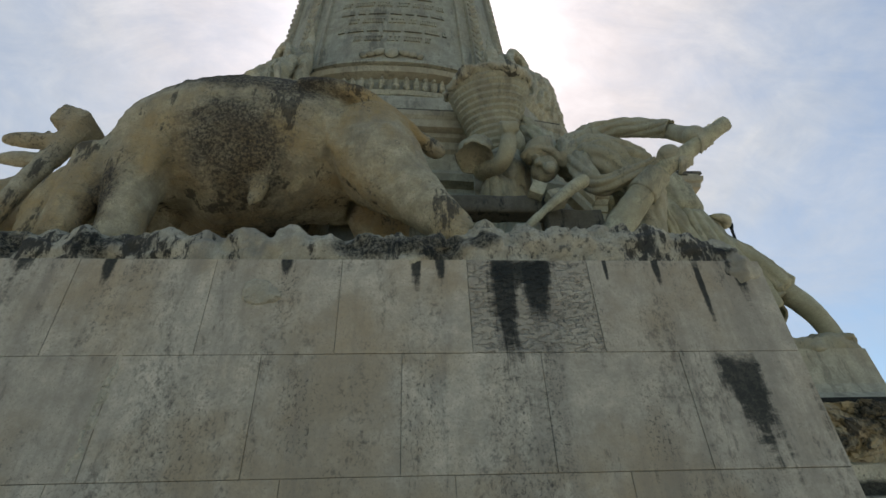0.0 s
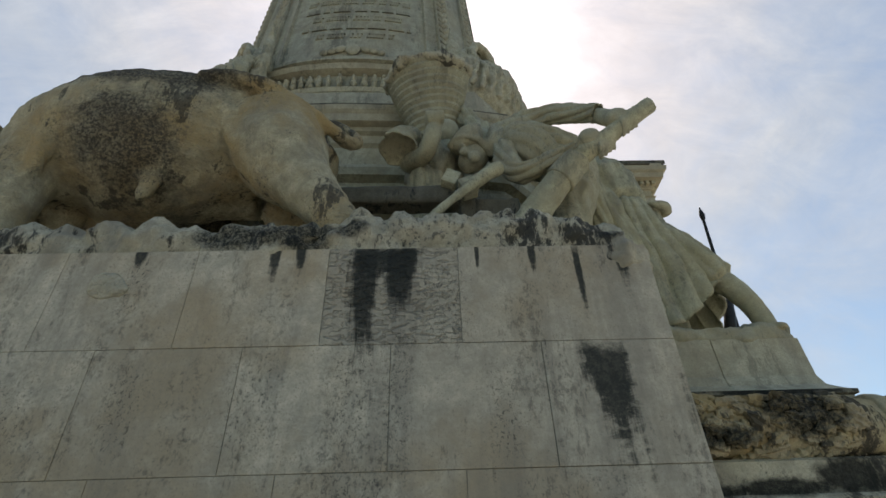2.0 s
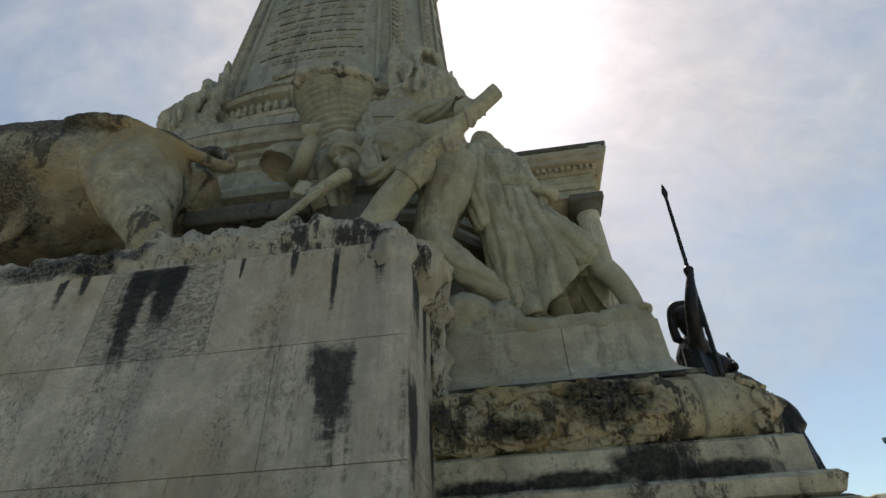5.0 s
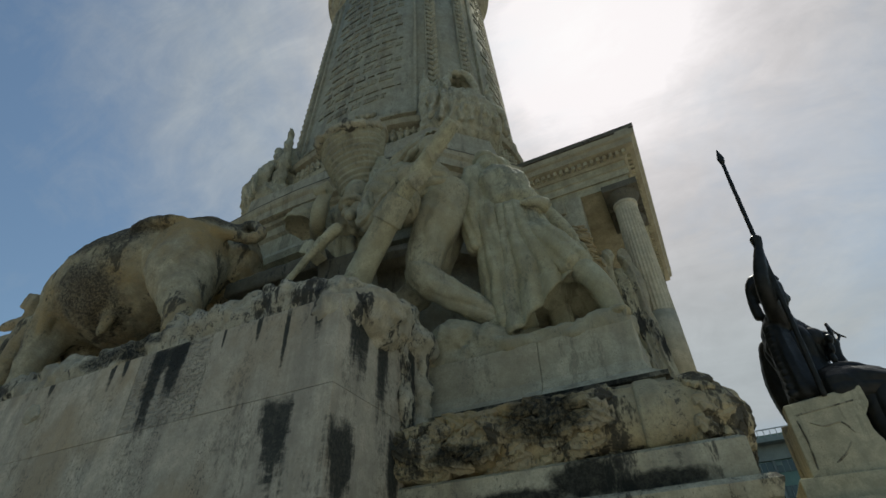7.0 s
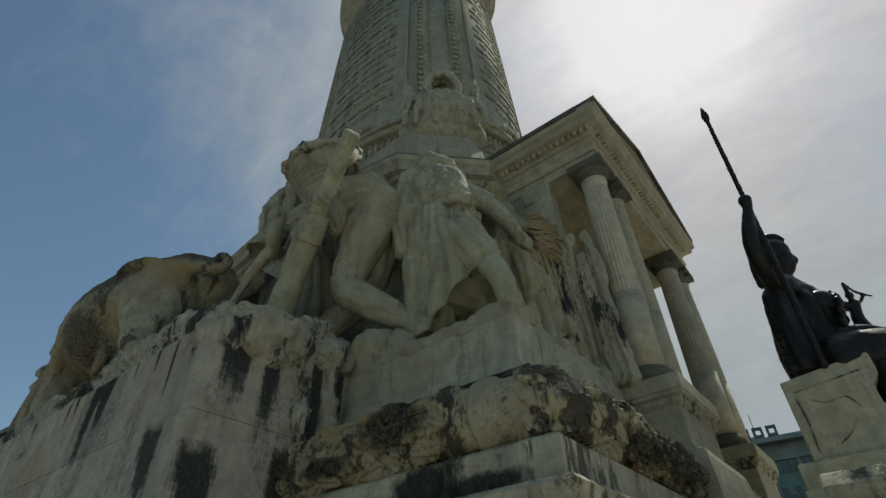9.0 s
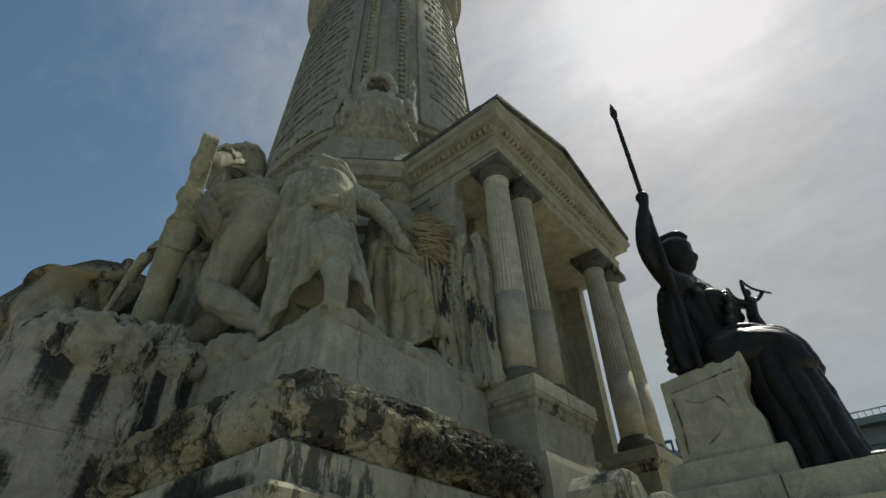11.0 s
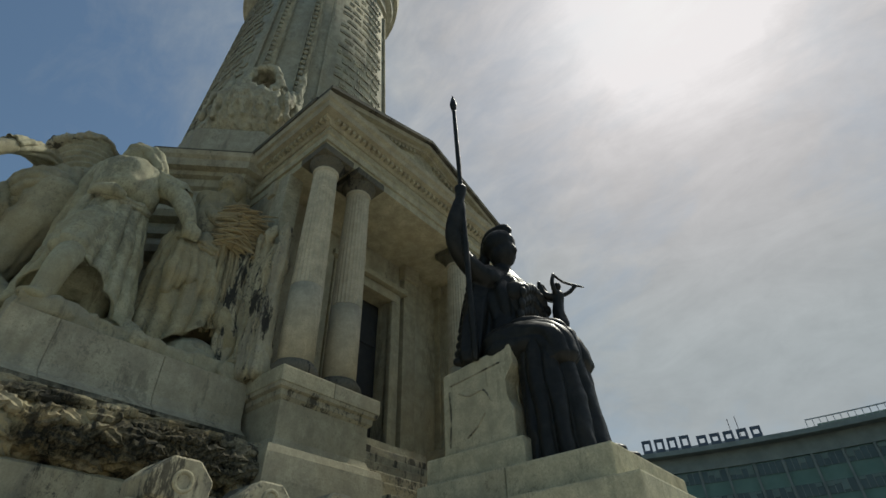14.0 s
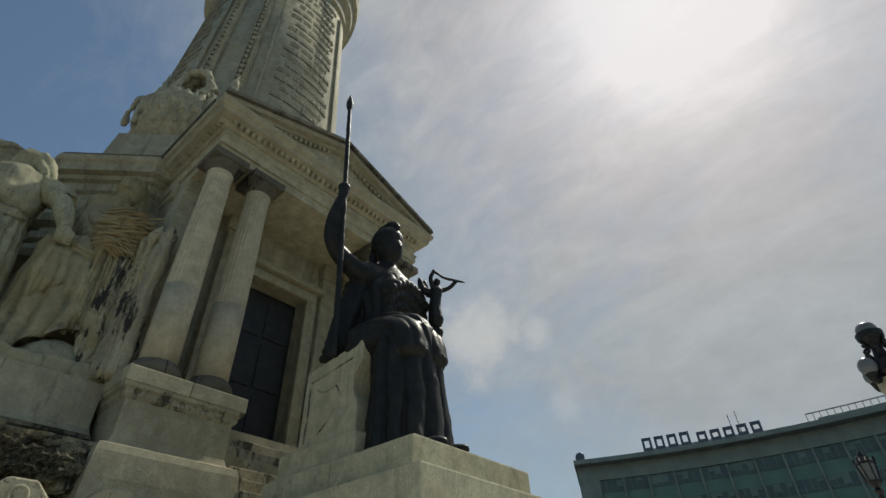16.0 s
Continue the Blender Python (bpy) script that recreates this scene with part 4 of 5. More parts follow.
def make_column(at):
    g = thing("porch_column", "limestone column fluted above, plain below, with crusted capital", "column", at, "columns of the porch")
    r0, r1 = 0.225, 0.185
    rad = lambda z: r0 + (r1 - r0) * (max(0, z - 0.9) / 2.7) ** 1.4
    # base in the same dark stone as the capital
    part("base", lathe([(0.29, 0), (0.29, 0.05), (0.3, 0.07), (0.31, 0.12), (0.29, 0.18), (0.25, 0.2), (0.245, 0.24)], at), CRUST, g, "dark base", True)
    part("drum_lower", lathe([(r0, 0.24), (r0, 0.8), (rad(1.3), 1.35)], at, 48), COLUMN, g, "", True)
    prof = [(rad(z), z) for z in (1.355, 1.4, 2.0, 2.6, 3.1, 3.4)] + [(r1, 3.5), (r1 + 0.02, 3.52), (r1 + 0.02, 3.56)]
    part("drum_fluted", lathe(prof, at, 48, (1.38, 3.42, 24, 0.055)), COLUMN, g, "fluted upper drum")
    cap = lathe([(r1, 3.56), (0.2, 3.6), (0.26, 3.68), (0.28, 3.74)], at)
    box(cap, at[0] - 0.3, at[0] + 0.3, at[1] - 0.3, at[1] + 0.3, at[2] + 3.742, at[2] + 3.88, 0.015)
    part("capital", cap, CRUST, g, "black-crusted capital", False)
    return g


col = make_column((5.4, 7.99, 4.05))
for y in (8.69, 11.33, 12.03):
    copy_thing(col, Matrix.Translation((5.4, y, 4.05)))


def make_pedestal(y0, y1):
    g = thing("column_pedestal", "moulded limestone pedestal under a pair of columns", "pedestal", (5.45, (y0 + y1) / 2, 2.2), "pedestals of the porch")
    R = rect(5.0, 5.72, y0 + 0.1, y1 - 0.1)
    part("die", moulded(R, [(1.5, 0.2), (2.85, 0.17), (3.1, 0.15), (3.18, 0.13), (3.22, 0.03), (3.3, 0.0), (3.72, 0.0)]), TEMPLE, g)
    # a darker, blotchier stone sets the moulding off from the die
    part("cap_moulding", moulded(R, [(3.7, 0.0), (3.74, 0.04), (3.8, 0.04), (3.82, 0.08), (3.86, 0.09)]), STAINED, g, "darker cap moulding")
    mid = (y0 + y1) / 2
    for a, b in ((y0, mid - 0.003), (mid + 0.003, y1)):
        part("cap_slab", boxed(4.9, 5.82, a, b, 3.863, 4.05, bevel=0.015), TEMPLE, g)


make_pedestal(7.58, 9.06)
make_pedestal(10.98, 12.44)


def make_steps():
    for i in range(7):
        z = 2.76 + 0.18 * i
        ob = part("step", boxed(4.6, 6.2 - 0.2 * i, 9.1, 10.94, z - 0.182, z, bevel=0.012), STAINED)
        tagged(ob, "worn limestone step up to the porch", "step", "steps of the porch", "structure")


make_steps()


# ---- low parapet with rosette stones ----
def make_parapet():
    wall = part("wall_parapet", boxed(6.86, 7.14, 5.9, 8.75, 0.0, 2.2, bevel=0.02), BODY)
    tagged(wall, "low limestone parapet before the porch", "wall", kind="structure")
    for i in range(5):
        y = 6.17 + 0.62 * i
        g = thing("rosette_stone", "chamfered limestone block with a carved ring", "stone block", (7.05, y, 2.2), "rosette stones on the parapet")
        h = -0.03 if i % 2 else 0.0
        face = [(y - 0.18, 2.203), (y + 0.18, 2.203), (y + 0.2, 2.34 + h), (y + 0.09, 2.45 + h), (y - 0.09, 2.45 + h), (y - 0.2, 2.34 + h)]
        bm = skin(bmesh.new(), [[(x, b, z) for b, z in face] for x in (6.82, 7.2)])
        bmesh.ops.bevel(bm, geom=bm.edges[:], offset=0.015, segments=1, affect="EDGES")
        part("block", bm, STAINED, g)
        ring = tube(bmesh.new(), [(7.2, y + 0.055 * math.cos(a), 2.31 + 0.055 * math.sin(a), 0.014) for a in [radians(d) for d in range(0, 361, 30)]], 8)
        part("ring", ring, TEMPLE, g, "carved ring", True)


make_parapet()


# ---- the bronze goddess and her throne ----
def make_throne():
    g = thing("throne_base", "stepped limestone pedestal of the bronze statue", "pedestal", (7.6, 10.2, 0))
    part("lower_course", boxed(6.2, 8.95, 8.92, 11.12, 0.0, 2.6, bevel=0.02), PLINTH, g)
    for a, b in ((6.4, 7.545), (7.555, 8.68)):
        part("slab", boxed(a, b, 9.12, 10.92, 2.603, 2.93, bevel=0.02), PLINTH, g)
    t = thing("stone_throne", "pale limestone throne with incised side panels", "throne", (7.1, 10.2, 2.93))
    part("foot_block", boxed(6.42, 7.72, 9.26, 10.78, 2.933, 3.24, bevel=0.02), PLINTH, t)
    for y0, y1 in ((9.36, 9.62), (10.38, 10.64)):
        rings = [[(6.6, y, 3.243), (7.58, y, 3.243), (7.58, y, 3.6), (7.5, y, 3.75), (7.5, y, 3.95), (7.62, y, 4.1), (7.62, y, 4.36), (6.6, y, 4.24)] for y in (y0, y1)]
        bm = skin(bmesh.new(), rings)
        bmesh.ops.bevel(bm, geom=bm.edges[:], offset=0.015, segments=1, affect="EDGES")
        part("side_panel", bm, PLINTH, t)
    # the dark of the carved lines is put on as thin raised strips
    for path in ([(6.72, 4.08), (7.1, 4.12), (7.45, 4.16)], [(6.7, 3.35), (6.72, 3.7), (6.7, 4.0)], [(6.85, 3.95), (7.0, 3.88), (7.2, 3.9), (7.3, 3.75)], [(6.95, 3.4), (7.1, 3.5), (7.2, 3.62)]):
        bm = tube(bmesh.new(), [(x, 9.358, z, 0.012) for x, z in path], 6)
        part("incised_line", bm, STAINED, t, "thin dark strip laid on as a carved line")
    part("seat_block", boxed(6.62, 7.5, 9.63, 10.37, 3.243, 4.1, bevel=0.02), PLINTH, t)


make_throne()


def make_goddess():
    bm = bmesh.new()
    # draped lap and skirt
    over = bmesh.new()
    for y in (9.66, 9.98):
        cloth(over, [(7.1, y, 4.4, 0.28), (7.4, y, 4.42, 0.33), (7.75, y, 4.42, 0.28), (8.0, y, 4.34, 0.24), (8.1, y, 4.05, 0.22)], 7, (0.03, 0.06), 0.8, 110, seed=y)
        egg(bm, (8.38, y, 3.0), (0.24, 0.1, 0.08))
    skirt(over, (7.86, 9.83, 4.5, 0.36, 0.4), (7.96, 9.84, 2.95, 0.39, 0.5), (0, 0.0), 11, 0.05, 200, 34, 4.0, 1.0)
    cloth(over, [(7.3, 9.86, 4.45, 0.34), (7.6, 9.86, 4.52, 0.36), (7.9, 9.86, 4.46, 0.28), (8.12, 9.86, 4.3, 0.16)], 9, (0.05, 0.08), 1.4, 96, seed=2.0)
    cloth(over, [(7.3, 10.1, 4.6, 0.4), (7.5, 10.1, 4.0, 0.38), (7.6, 10.1, 3.0, 0.4)], 9, (0.04, 0.08), 0.4, 96, seed=5.0)
    cloth(over, [(7.2, 10.05, 4.5, 0.4), (7.2, 10.08, 4.95, 0.37), (7.2, 10.1, 5.35, 0.43), (7.16, 10.1, 5.7, 0.3)], 12, (0.06, 0.06), 1.5, 96, seed=7.0)
    # torso, neck, head, helmet
    tube(bm, [(7.22, 10.0, 4.5, 0.44), (7.2, 10.05, 4.95, 0.36), (7.2, 10.12, 5.35, 0.42), (7.16, 10.1, 5.7, 0.34), (7.18, 10.08, 5.95, 0.17)], 18)
    tube(bm, [(7.12, 9.72, 5.68, 0.22), (7.12, 10.1, 5.76, 0.24), (7.12, 10.5, 5.66, 0.22)])
    egg(bm, (7.25, 10.06, 6.28), (0.22, 0.19, 0.28))
    egg(bm, (7.43, 10.07, 6.24), (0.07, 0.05, 0.08))
    egg(bm, (7.2, 10.05, 6.45), (0.27, 0.24, 0.24))
    tube(bm, [(7.42, 10.05, 6.62, 0.05), (7.3, 10.05, 6.74, 0.07), (7.05, 10.05, 6.7, 0.09), (6.93, 10.05, 6.4, 0.08), (6.92, 10.05, 6.0, 0.09)])
    # raised arm with the spear
    tube(bm, [(7.12, 9.68, 5.68, 0.17), (7.05, 9.38, 5.84, 0.135), (7.02, 9.16, 6.08, 0.11), (7.09, 9.1, 6.42, 0.105), (7.2, 9.12, 6.78, 0.07), (7.22, 9.12, 6.95, 0.1)])
    tube(bm, [(7.27, 8.99, 8.72, 0.035), (7.22, 9.13, 6.95, 0.04), (7.17, 9.27, 5.0, 0.045), (7.15, 9.33, 4.3, 0.05)], 10)
    tube(bm, [(7.27, 8.985, 8.7, 0.05), (7.272, 8.98, 8.8, 0.065), (7.275, 8.975, 8.95, 0.03), (7.277, 8.97, 9.04, 0.008)], 8)
    for y in (9.92, 10.26):
        egg(bm, (7.46, y, 5.36), (0.2, 0.18, 0.2))
    # cloak and shield edge at her back
    tube(bm, [(7.0, 9.75, 5.6, 0.18), (6.97, 9.62, 5.0, 0.2), (6.97, 9.52, 4.42, 0.19)], 14, (5, 0.12))
    for i in range(11):
        egg(bm, (6.8 + 0.012 * i, 9.42 + 0.018 * i, 4.4 + 0.115 * i), (0.07, 0.05, 0.055), (0, 30, 0), 8)
    tube(bm, [(6.95, 10.5, 5.6, 0.2), (6.9, 10.6, 5.0, 0.26), (6.95, 10.6, 4.4, 0.24)])
    # the other arm, stretched forwards
    tube(bm, [(7.12, 10.5, 5.62, 0.17), (7.2, 10.68, 5.2, 0.14), (7.45, 10.62, 4.86, 0.12), (7.72, 10.5, 4.8, 0.1), (7.8, 10.46, 4.83, 0.1)])
    for i in range(9):
        for j in range(3):
            egg(bm, (7.66 - 0.04 * j, 9.78 + 0.08 * i, 5.45 - 0.16 * j - 0.012 * (i - 4) ** 2), (0.05, 0.06, 0.08), (0, 0, 0), 8)
    carve("bronze_goddess", bm, BRONZE, 0.02, 0.006, (), 1, "seated dark bronze goddess in a helmet, holding up a spear", "statue", over=over, crease=0.015)
    bm = bmesh.new()
    bx, by, bz = 7.82, 10.44, 4.93
    P = lambda x, y, z, r: (bx + x, by + y, bz + z, r)
    tube(bm, [P(0, 0, 0.0, 0.09), P(0, 0, 0.05, 0.1)])
    tube(bm, [P(0.0, 0, 0.05, 0.11), P(-0.02, 0, 0.25, 0.085), P(0.0, 0, 0.4, 0.075), P(0.02, 0, 0.52, 0.085), P(0.02, 0, 0.58, 0.04)], 12, (5, 0.08))
    egg(bm, (bx + 0.03, by, bz + 0.66), (0.055, 0.05, 0.065))
    tube(bm, [P(0.02, -0.08, 0.54, 0.035), P(0.02, -0.12, 0.68, 0.03), P(0.03, -0.06, 0.83, 0.025)])
    tube(bm, [P(0.04, 0.07, 0.54, 0.035), P(0.12, 0.16, 0.6, 0.03), P(0.2, 0.22, 0.7, 0.025)])
    tube(bm, [P(0.03, -0.07, 0.84, 0.02), P(0.1, 0.05, 0.74, 0.018), P(0.2, 0.22, 0.72, 0.02), P(0.3, 0.3, 0.68, 0.012)])
    for s in (-1, 1):
        tube(bm, [P(-0.06, 0.03 * s, 0.5, 0.06), P(-0.16, -0.04 + 0.05 * s, 0.58, 0.06), P(-0.17, -0.1 + 0.05 * s, 0.74, 0.03)])
    carve("victory_figurine", bm, BRONZE, 0.014, 0.003, (), 1, "small winged dark bronze figure with raised arms", "statuette")


make_goddess()


# ---- the ox team and the people of the fields, in stone ----
def make_ox():
    bm = bmesh.new()
    # barrel of the body, shoulder to rump
    tube(bm, [(-2.95, 4.32, 5.75, 0.5), (-2.7, 4.37, 5.95, 0.72), (-2.4, 4.44, 6.08, 0.85), (-1.85, 4.52, 6.2, 0.92), (-1.2, 4.7, 6.4, 0.86), (-0.6, 4.9, 6.42, 0.77), (-0.32, 4.92, 6.26, 0.52)], 28)
    egg(bm, (-0.5, 4.5, 6.2), (0.5, 0.5, 0.68), (0, -12, 0))
    egg(bm, (-2.72, 4.14, 5.85), (0.34, 0.4, 0.78), (0, 8, 0))
    egg(bm, (-2.3, 4.3, 6.62), (0.6, 0.4, 0.24))
    egg(bm, (-0.85, 4.75, 6.75), (0.7, 0.5, 0.46), (0, 4, 0))
    # near hind leg, far hind leg
    tube(bm, [(-0.5, 4.4, 6.25, 0.56), (-0.3, 4.22, 5.75, 0.5), (-0.05, 4.1, 5.32, 0.34), (0.18, 3.98, 4.98, 0.25), (0.36, 3.92, 4.72, 0.2), (0.45, 3.88, 4.5, 0.2)], 18)
    tube(bm, [(-0.4, 5.2, 6.0, 0.45), (-0.3, 5.25, 5.4, 0.3), (-0.1, 5.3, 5.0, 0.22), (0.0, 5.3, 4.4, 0.2)])
    # forelegs
    tube(bm, [(-2.8, 4.2, 5.9, 0.4), (-2.78, 4.08, 5.4, 0.3), (-2.72, 4.03, 5.0, 0.23), (-2.68, 4.02, 4.45, 0.2)], 18)
    tube(bm, [(-2.9, 4.7, 5.6, 0.36), (-2.85, 4.75, 5.0, 0.24), (-2.8, 4.75, 4.4, 0.2)])
    # belly, sheath, tail
    egg(bm, (-2.05, 4.42, 5.72), (0.7, 0.45, 0.36))
    tube(bm, [(-1.6, 4.2, 5.5, 0.15), (-1.57, 4.15, 5.28, 0.1), (-1.6, 4.12, 5.12, 0.05)])
    tube(bm, [(-0.25, 4.86, 6.98, 0.1), (0.05, 4.8, 6.93, 0.085), (0.28, 4.78, 6.76, 0.08), (0.37, 4.74, 6.56, 0.085), (0.24, 4.58, 6.44, 0.085), (-0.02, 4.25, 6.46, 0.08), (-0.45, 3.98, 6.6, 0.08), (-0.9, 3.84, 6.68, 0.085), (-1.25, 3.82, 6.66, 0.06)], 12)
    # the edges of shoulder and haunch
    tube(bm, [(-2.42, 3.8, 6.5, 0.1), (-2.46, 3.75, 6.05, 0.12), (-2.52, 3.82, 5.6, 0.11), (-2.58, 3.9, 5.2, 0.06)], 12)
    tube(bm, [(-0.95, 4.1, 6.6, 0.1), (-0.9, 4.02, 6.2, 0.13), (-0.72, 4.0, 5.75, 0.1)], 12)
    # neck, dewlap and lowered head
    tube(bm, [(-2.8, 4.3, 5.75, 0.5), (-3.15, 4.25, 5.5, 0.36), (-3.45, 4.2, 5.15, 0.28), (-3.5, 4.15, 4.85, 0.22), (-3.45, 4.1, 4.5, 0.18)], 18)
    tube(bm, [(-3.2, 4.1, 5.6, 0.28), (-3.2, 4.0, 5.1, 0.2), (-3.2, 3.95, 4.6, 0.15)])
    carve("stone_ox", bm, BULL, 0.03, 0.022, ((0.016, 3.0, 2.5, 2.0),), 3, "carved limestone ox straining forwards, ochre and black-crusted", "statue")
    bm = bmesh.new()
    box(bm, -3.85, -3.5, 3.95, 4.35, 6.08, 6.36, 0.04, Matrix.Translation((-3.68, 4.1, 6.2)) @ Matrix.Rotation(radians(20), 4, "Y") @ Matrix.Translation((3.68, -4.1, -6.2)))
    tube(bm, [(-3.62, 4.1, 6.15, 0.15), (-3.68, 4.08, 5.75, 0.11), (-3.78, 4.0, 5.2, 0.1), (-3.85, 3.95, 4.5, 0.09)], 8)
    tube(bm, [(-3.65, 4.1, 5.9, 0.1), (-3.95, 4.05, 5.9, 0.1), (-4.2, 4.02, 5.88, 0.06)])
    tube(bm, [(-3.7, 4.1, 5.64, 0.09), (-3.95, 4.05, 5.62, 0.09), (-4.12, 4.02, 5.6, 0.06)])
    carve("ox_yoke", bm, BULL, 0.03, 0.012, (), 1, "carved limestone yoke and straps on the ox's neck", "yoke")
    bm = bmesh.new()
    tube(bm, [(-4.4, 5.7, 6.0, 0.6), (-4.8, 5.6, 6.3, 0.45), (-5.1, 5.4, 6.1, 0.34), (-5.2, 5.3, 5.6, 0.26)], 16)
    tube(bm, [(-4.95, 5.3, 6.5, 0.13), (-4.7, 5.1, 6.75, 0.1), (-4.75, 5.0, 7.05, 0.05)])
    tube(bm, [(-4.3, 5.9, 6.2, 0.8), (-3.2, 6.0, 6.3, 0.85), (-1.8, 6.0, 6.2, 0.8)], 16)
    tube(bm, [(-4.2, 5.5, 5.6, 0.35), (-4.1, 5.4, 5.0, 0.25), (-4.1, 5.4, 4.3, 0.2)])
    carve("second_ox", bm, BULL, 0.035, 0.02, (), 2, "second limestone ox lowered beside the first", "statue")


make_ox()


def rod(bm, p, q, r0, r1, n=16):
    """A straight round bar with flat ends."""
    p, q = Vector(p), Vector(q)
    m = (q - p).to_track_quat("Z", "Y").to_matrix()
    return skin(bm, [[c + m @ Vector((r * math.cos(2 * math.pi * i / n), r * math.sin(2 * math.pi * i / n), 0)) for i in range(n)] for c, r in ((p, r0), (q, r1))])


def make_plough():
    g = thing("stone_plough", "carved limestone plough with a thick raised handle", "plough", (2.1, 4.7, 4.5))
    carve("handle", rod(bmesh.new(), (3.88, 4.15, 6.53), (2.8, 4.52, 5.83), 0.1, 0.12), FIGURE, 0.022, 0.01, (), 1, parent=g)
    carve("collar", rod(bmesh.new(), (2.98, 4.46, 5.94), (2.74, 4.54, 5.68), 0.165, 0.19), FIGURE, 0.022, 0.012, (), 1, parent=g)
    bm = rod(bmesh.new(), (2.76, 4.53, 5.7), (2.3, 4.67, 5.14), 0.165, 0.17)
    rod(bm, (2.32, 4.665, 5.16), (1.9, 4.82, 4.4), 0.17, 0.19)
    carve("plough_stem", bm, FIGURE, 0.025, 0.012, ((0.012, 2, 6, 2),), 1, parent=g)
    bm = boxed(0.0, 1.75, 4.66, 4.92, 5.52, 5.76, bevel=0.02)
    box(bm, 1.6, 2.3, 4.7, 4.9, 5.2, 5.6, 0.03)
    carve("beam", bm, CRUST, 0.03, 0.012, (), 0, label="dark-stained beam", parent=g)
    bm = tube(bmesh.new(), [(1.3, 4.45, 5.12, 0.05), (1.5, 4.45, 5.34, 0.05), (1.78, 4.45, 5.6, 0.07), (2.05, 4.47, 5.83, 0.09)], 8)
    carve("coulter", bm, FIGURE, 0.025, 0.012, (), 1, parent=g)
    for y, z, r in ((4.62, 5.78, 25), (4.55, 5.6, -20)):
        m = Matrix.Translation((1.5 + (5.8 - z), y, z)) @ Matrix.Rotation(radians(r), 4, "Y")
        part("wedge", boxed(-0.09, 0.09, -0.09, 0.09, -0.1, 0.1, bevel=0.02, m=m), FIGURE, g)


make_plough()


def make_people():
    # the ploughman, bent over the handle
    bm = bmesh.new()
    tube(bm, [(2.15, 5.25, 7.0, 0.18), (1.98, 5.2, 6.9, 0.15)])
    egg(bm, (1.88, 5.17, 6.72), (0.19, 0.18, 0.27), (0, 35, 0))
    egg(bm, (1.72, 4.98, 6.64), (0.05, 0.055, 0.07), (0, 35, 0))
    egg(bm, (1.86, 4.94, 6.5), (0.09, 0.08, 0.09))
    egg(bm, (1.72, 5.02, 6.74), (0.06, 0.1, 0.04), (0, 35, 0))
    egg(bm, (1.82, 4.99, 6.58), (0.09, 0.05, 0.03), (0, 35, 0))
    tube(bm, [(3.42, 4.55, 6.82, 0.1), (3.54, 4.36, 6.52, 0.12), (3.6, 4.24, 6.4, 0.08)])
    tube(bm, [(2.98, 4.46, 6.08, 0.08), (3.2, 4.4, 6.16, 0.11)])
    egg(bm, (3.14, 4.36, 6.17), (0.15, 0.13, 0.13), (0, -35, 0))
    egg(bm, (3.5, 4.27, 6.42), (0.15, 0.13, 0.14), (0, -35, 0))
    for k in range(4):
        tube(bm, [(3.25 + 0.06 * k, 4.32 + 0.0 * k, 6.14 + 0.05 * k, 0.035), (3.22 + 0.06 * k, 4.3, 6.0 + 0.05 * k, 0.035), (3.24 + 0.06 * k, 4.41, 5.92 + 0.05 * k, 0.03)], 6)
        tube(bm, [(3.52 + 0.06 * k, 4.2, 6.38 + 0.05 * k, 0.035), (3.5 + 0.06 * k, 4.18, 6.26 + 0.05 * k, 0.035), (3.52 + 0.06 * k, 4.29, 6.16 + 0.05 * k, 0.03)], 6)
    egg(bm, (3.85, 5.5, 4.46), (0.22, 0.12, 0.09), (0, 15, 0))
    over = bmesh.new()
    cloth(over, [(3.2, 5.35, 6.75, 0.32), (2.85, 5.32, 6.92, 0.36), (2.5, 5.24, 7.02, 0.38), (2.2, 5.24, 6.96, 0.28)], 11, (0.07, 0.1), 3.5, 96, 12, seed=1.0)
    cloth(over, [(2.2, 5.06, 6.9, 0.26), (2.55, 5.06, 6.78, 0.34), (2.95, 5.12, 6.7, 0.34), (3.25, 5.22, 6.62, 0.28)], 11, (0.08, 0.1), 5.0, 96, 12, seed=12.0)
    cloth(over, [(2.4, 5.2, 7.16, 0.19), (2.62, 5.08, 7.3, 0.17), (2.95, 4.9, 7.26, 0.14), (3.25, 4.68, 7.02, 0.12), (3.42, 4.52, 6.82, 0.12)], 7, (0.14, 0.18), 9.0, 64, 14, seed=2.0, hollow=True)
    cloth(over, [(2.3, 5.0, 6.85, 0.18), (2.25, 4.85, 6.35, 0.15), (2.35, 4.72, 6.0, 0.125), (2.7, 4.54, 6.0, 0.1), (3.0, 4.44, 6.1, 0.095)], 7, (0.14, 0.18), 8.0, 64, 14, seed=3.0, hollow=True)
    cloth(over, [(2.35, 5.0, 6.85, 0.2), (2.6, 4.9, 6.55, 0.29), (2.78, 4.88, 6.25, 0.22), (2.86, 4.92, 6.0, 0.12)], 9, (0.08, 0.12), 3.0, 72, 12, seed=13.0)
    # trousers: the near leg stands, the far one is stretched back
    cloth(over, [(3.2, 5.34, 6.78, 0.3), (3.2, 5.3, 6.5, 0.34), (3.1, 5.22, 6.05, 0.31), (2.99, 5.14, 5.6, 0.25), (2.93, 5.1, 5.2, 0.19)], 7, (0.025, 0.05), 1.2, 80, 12, seed=4.0)
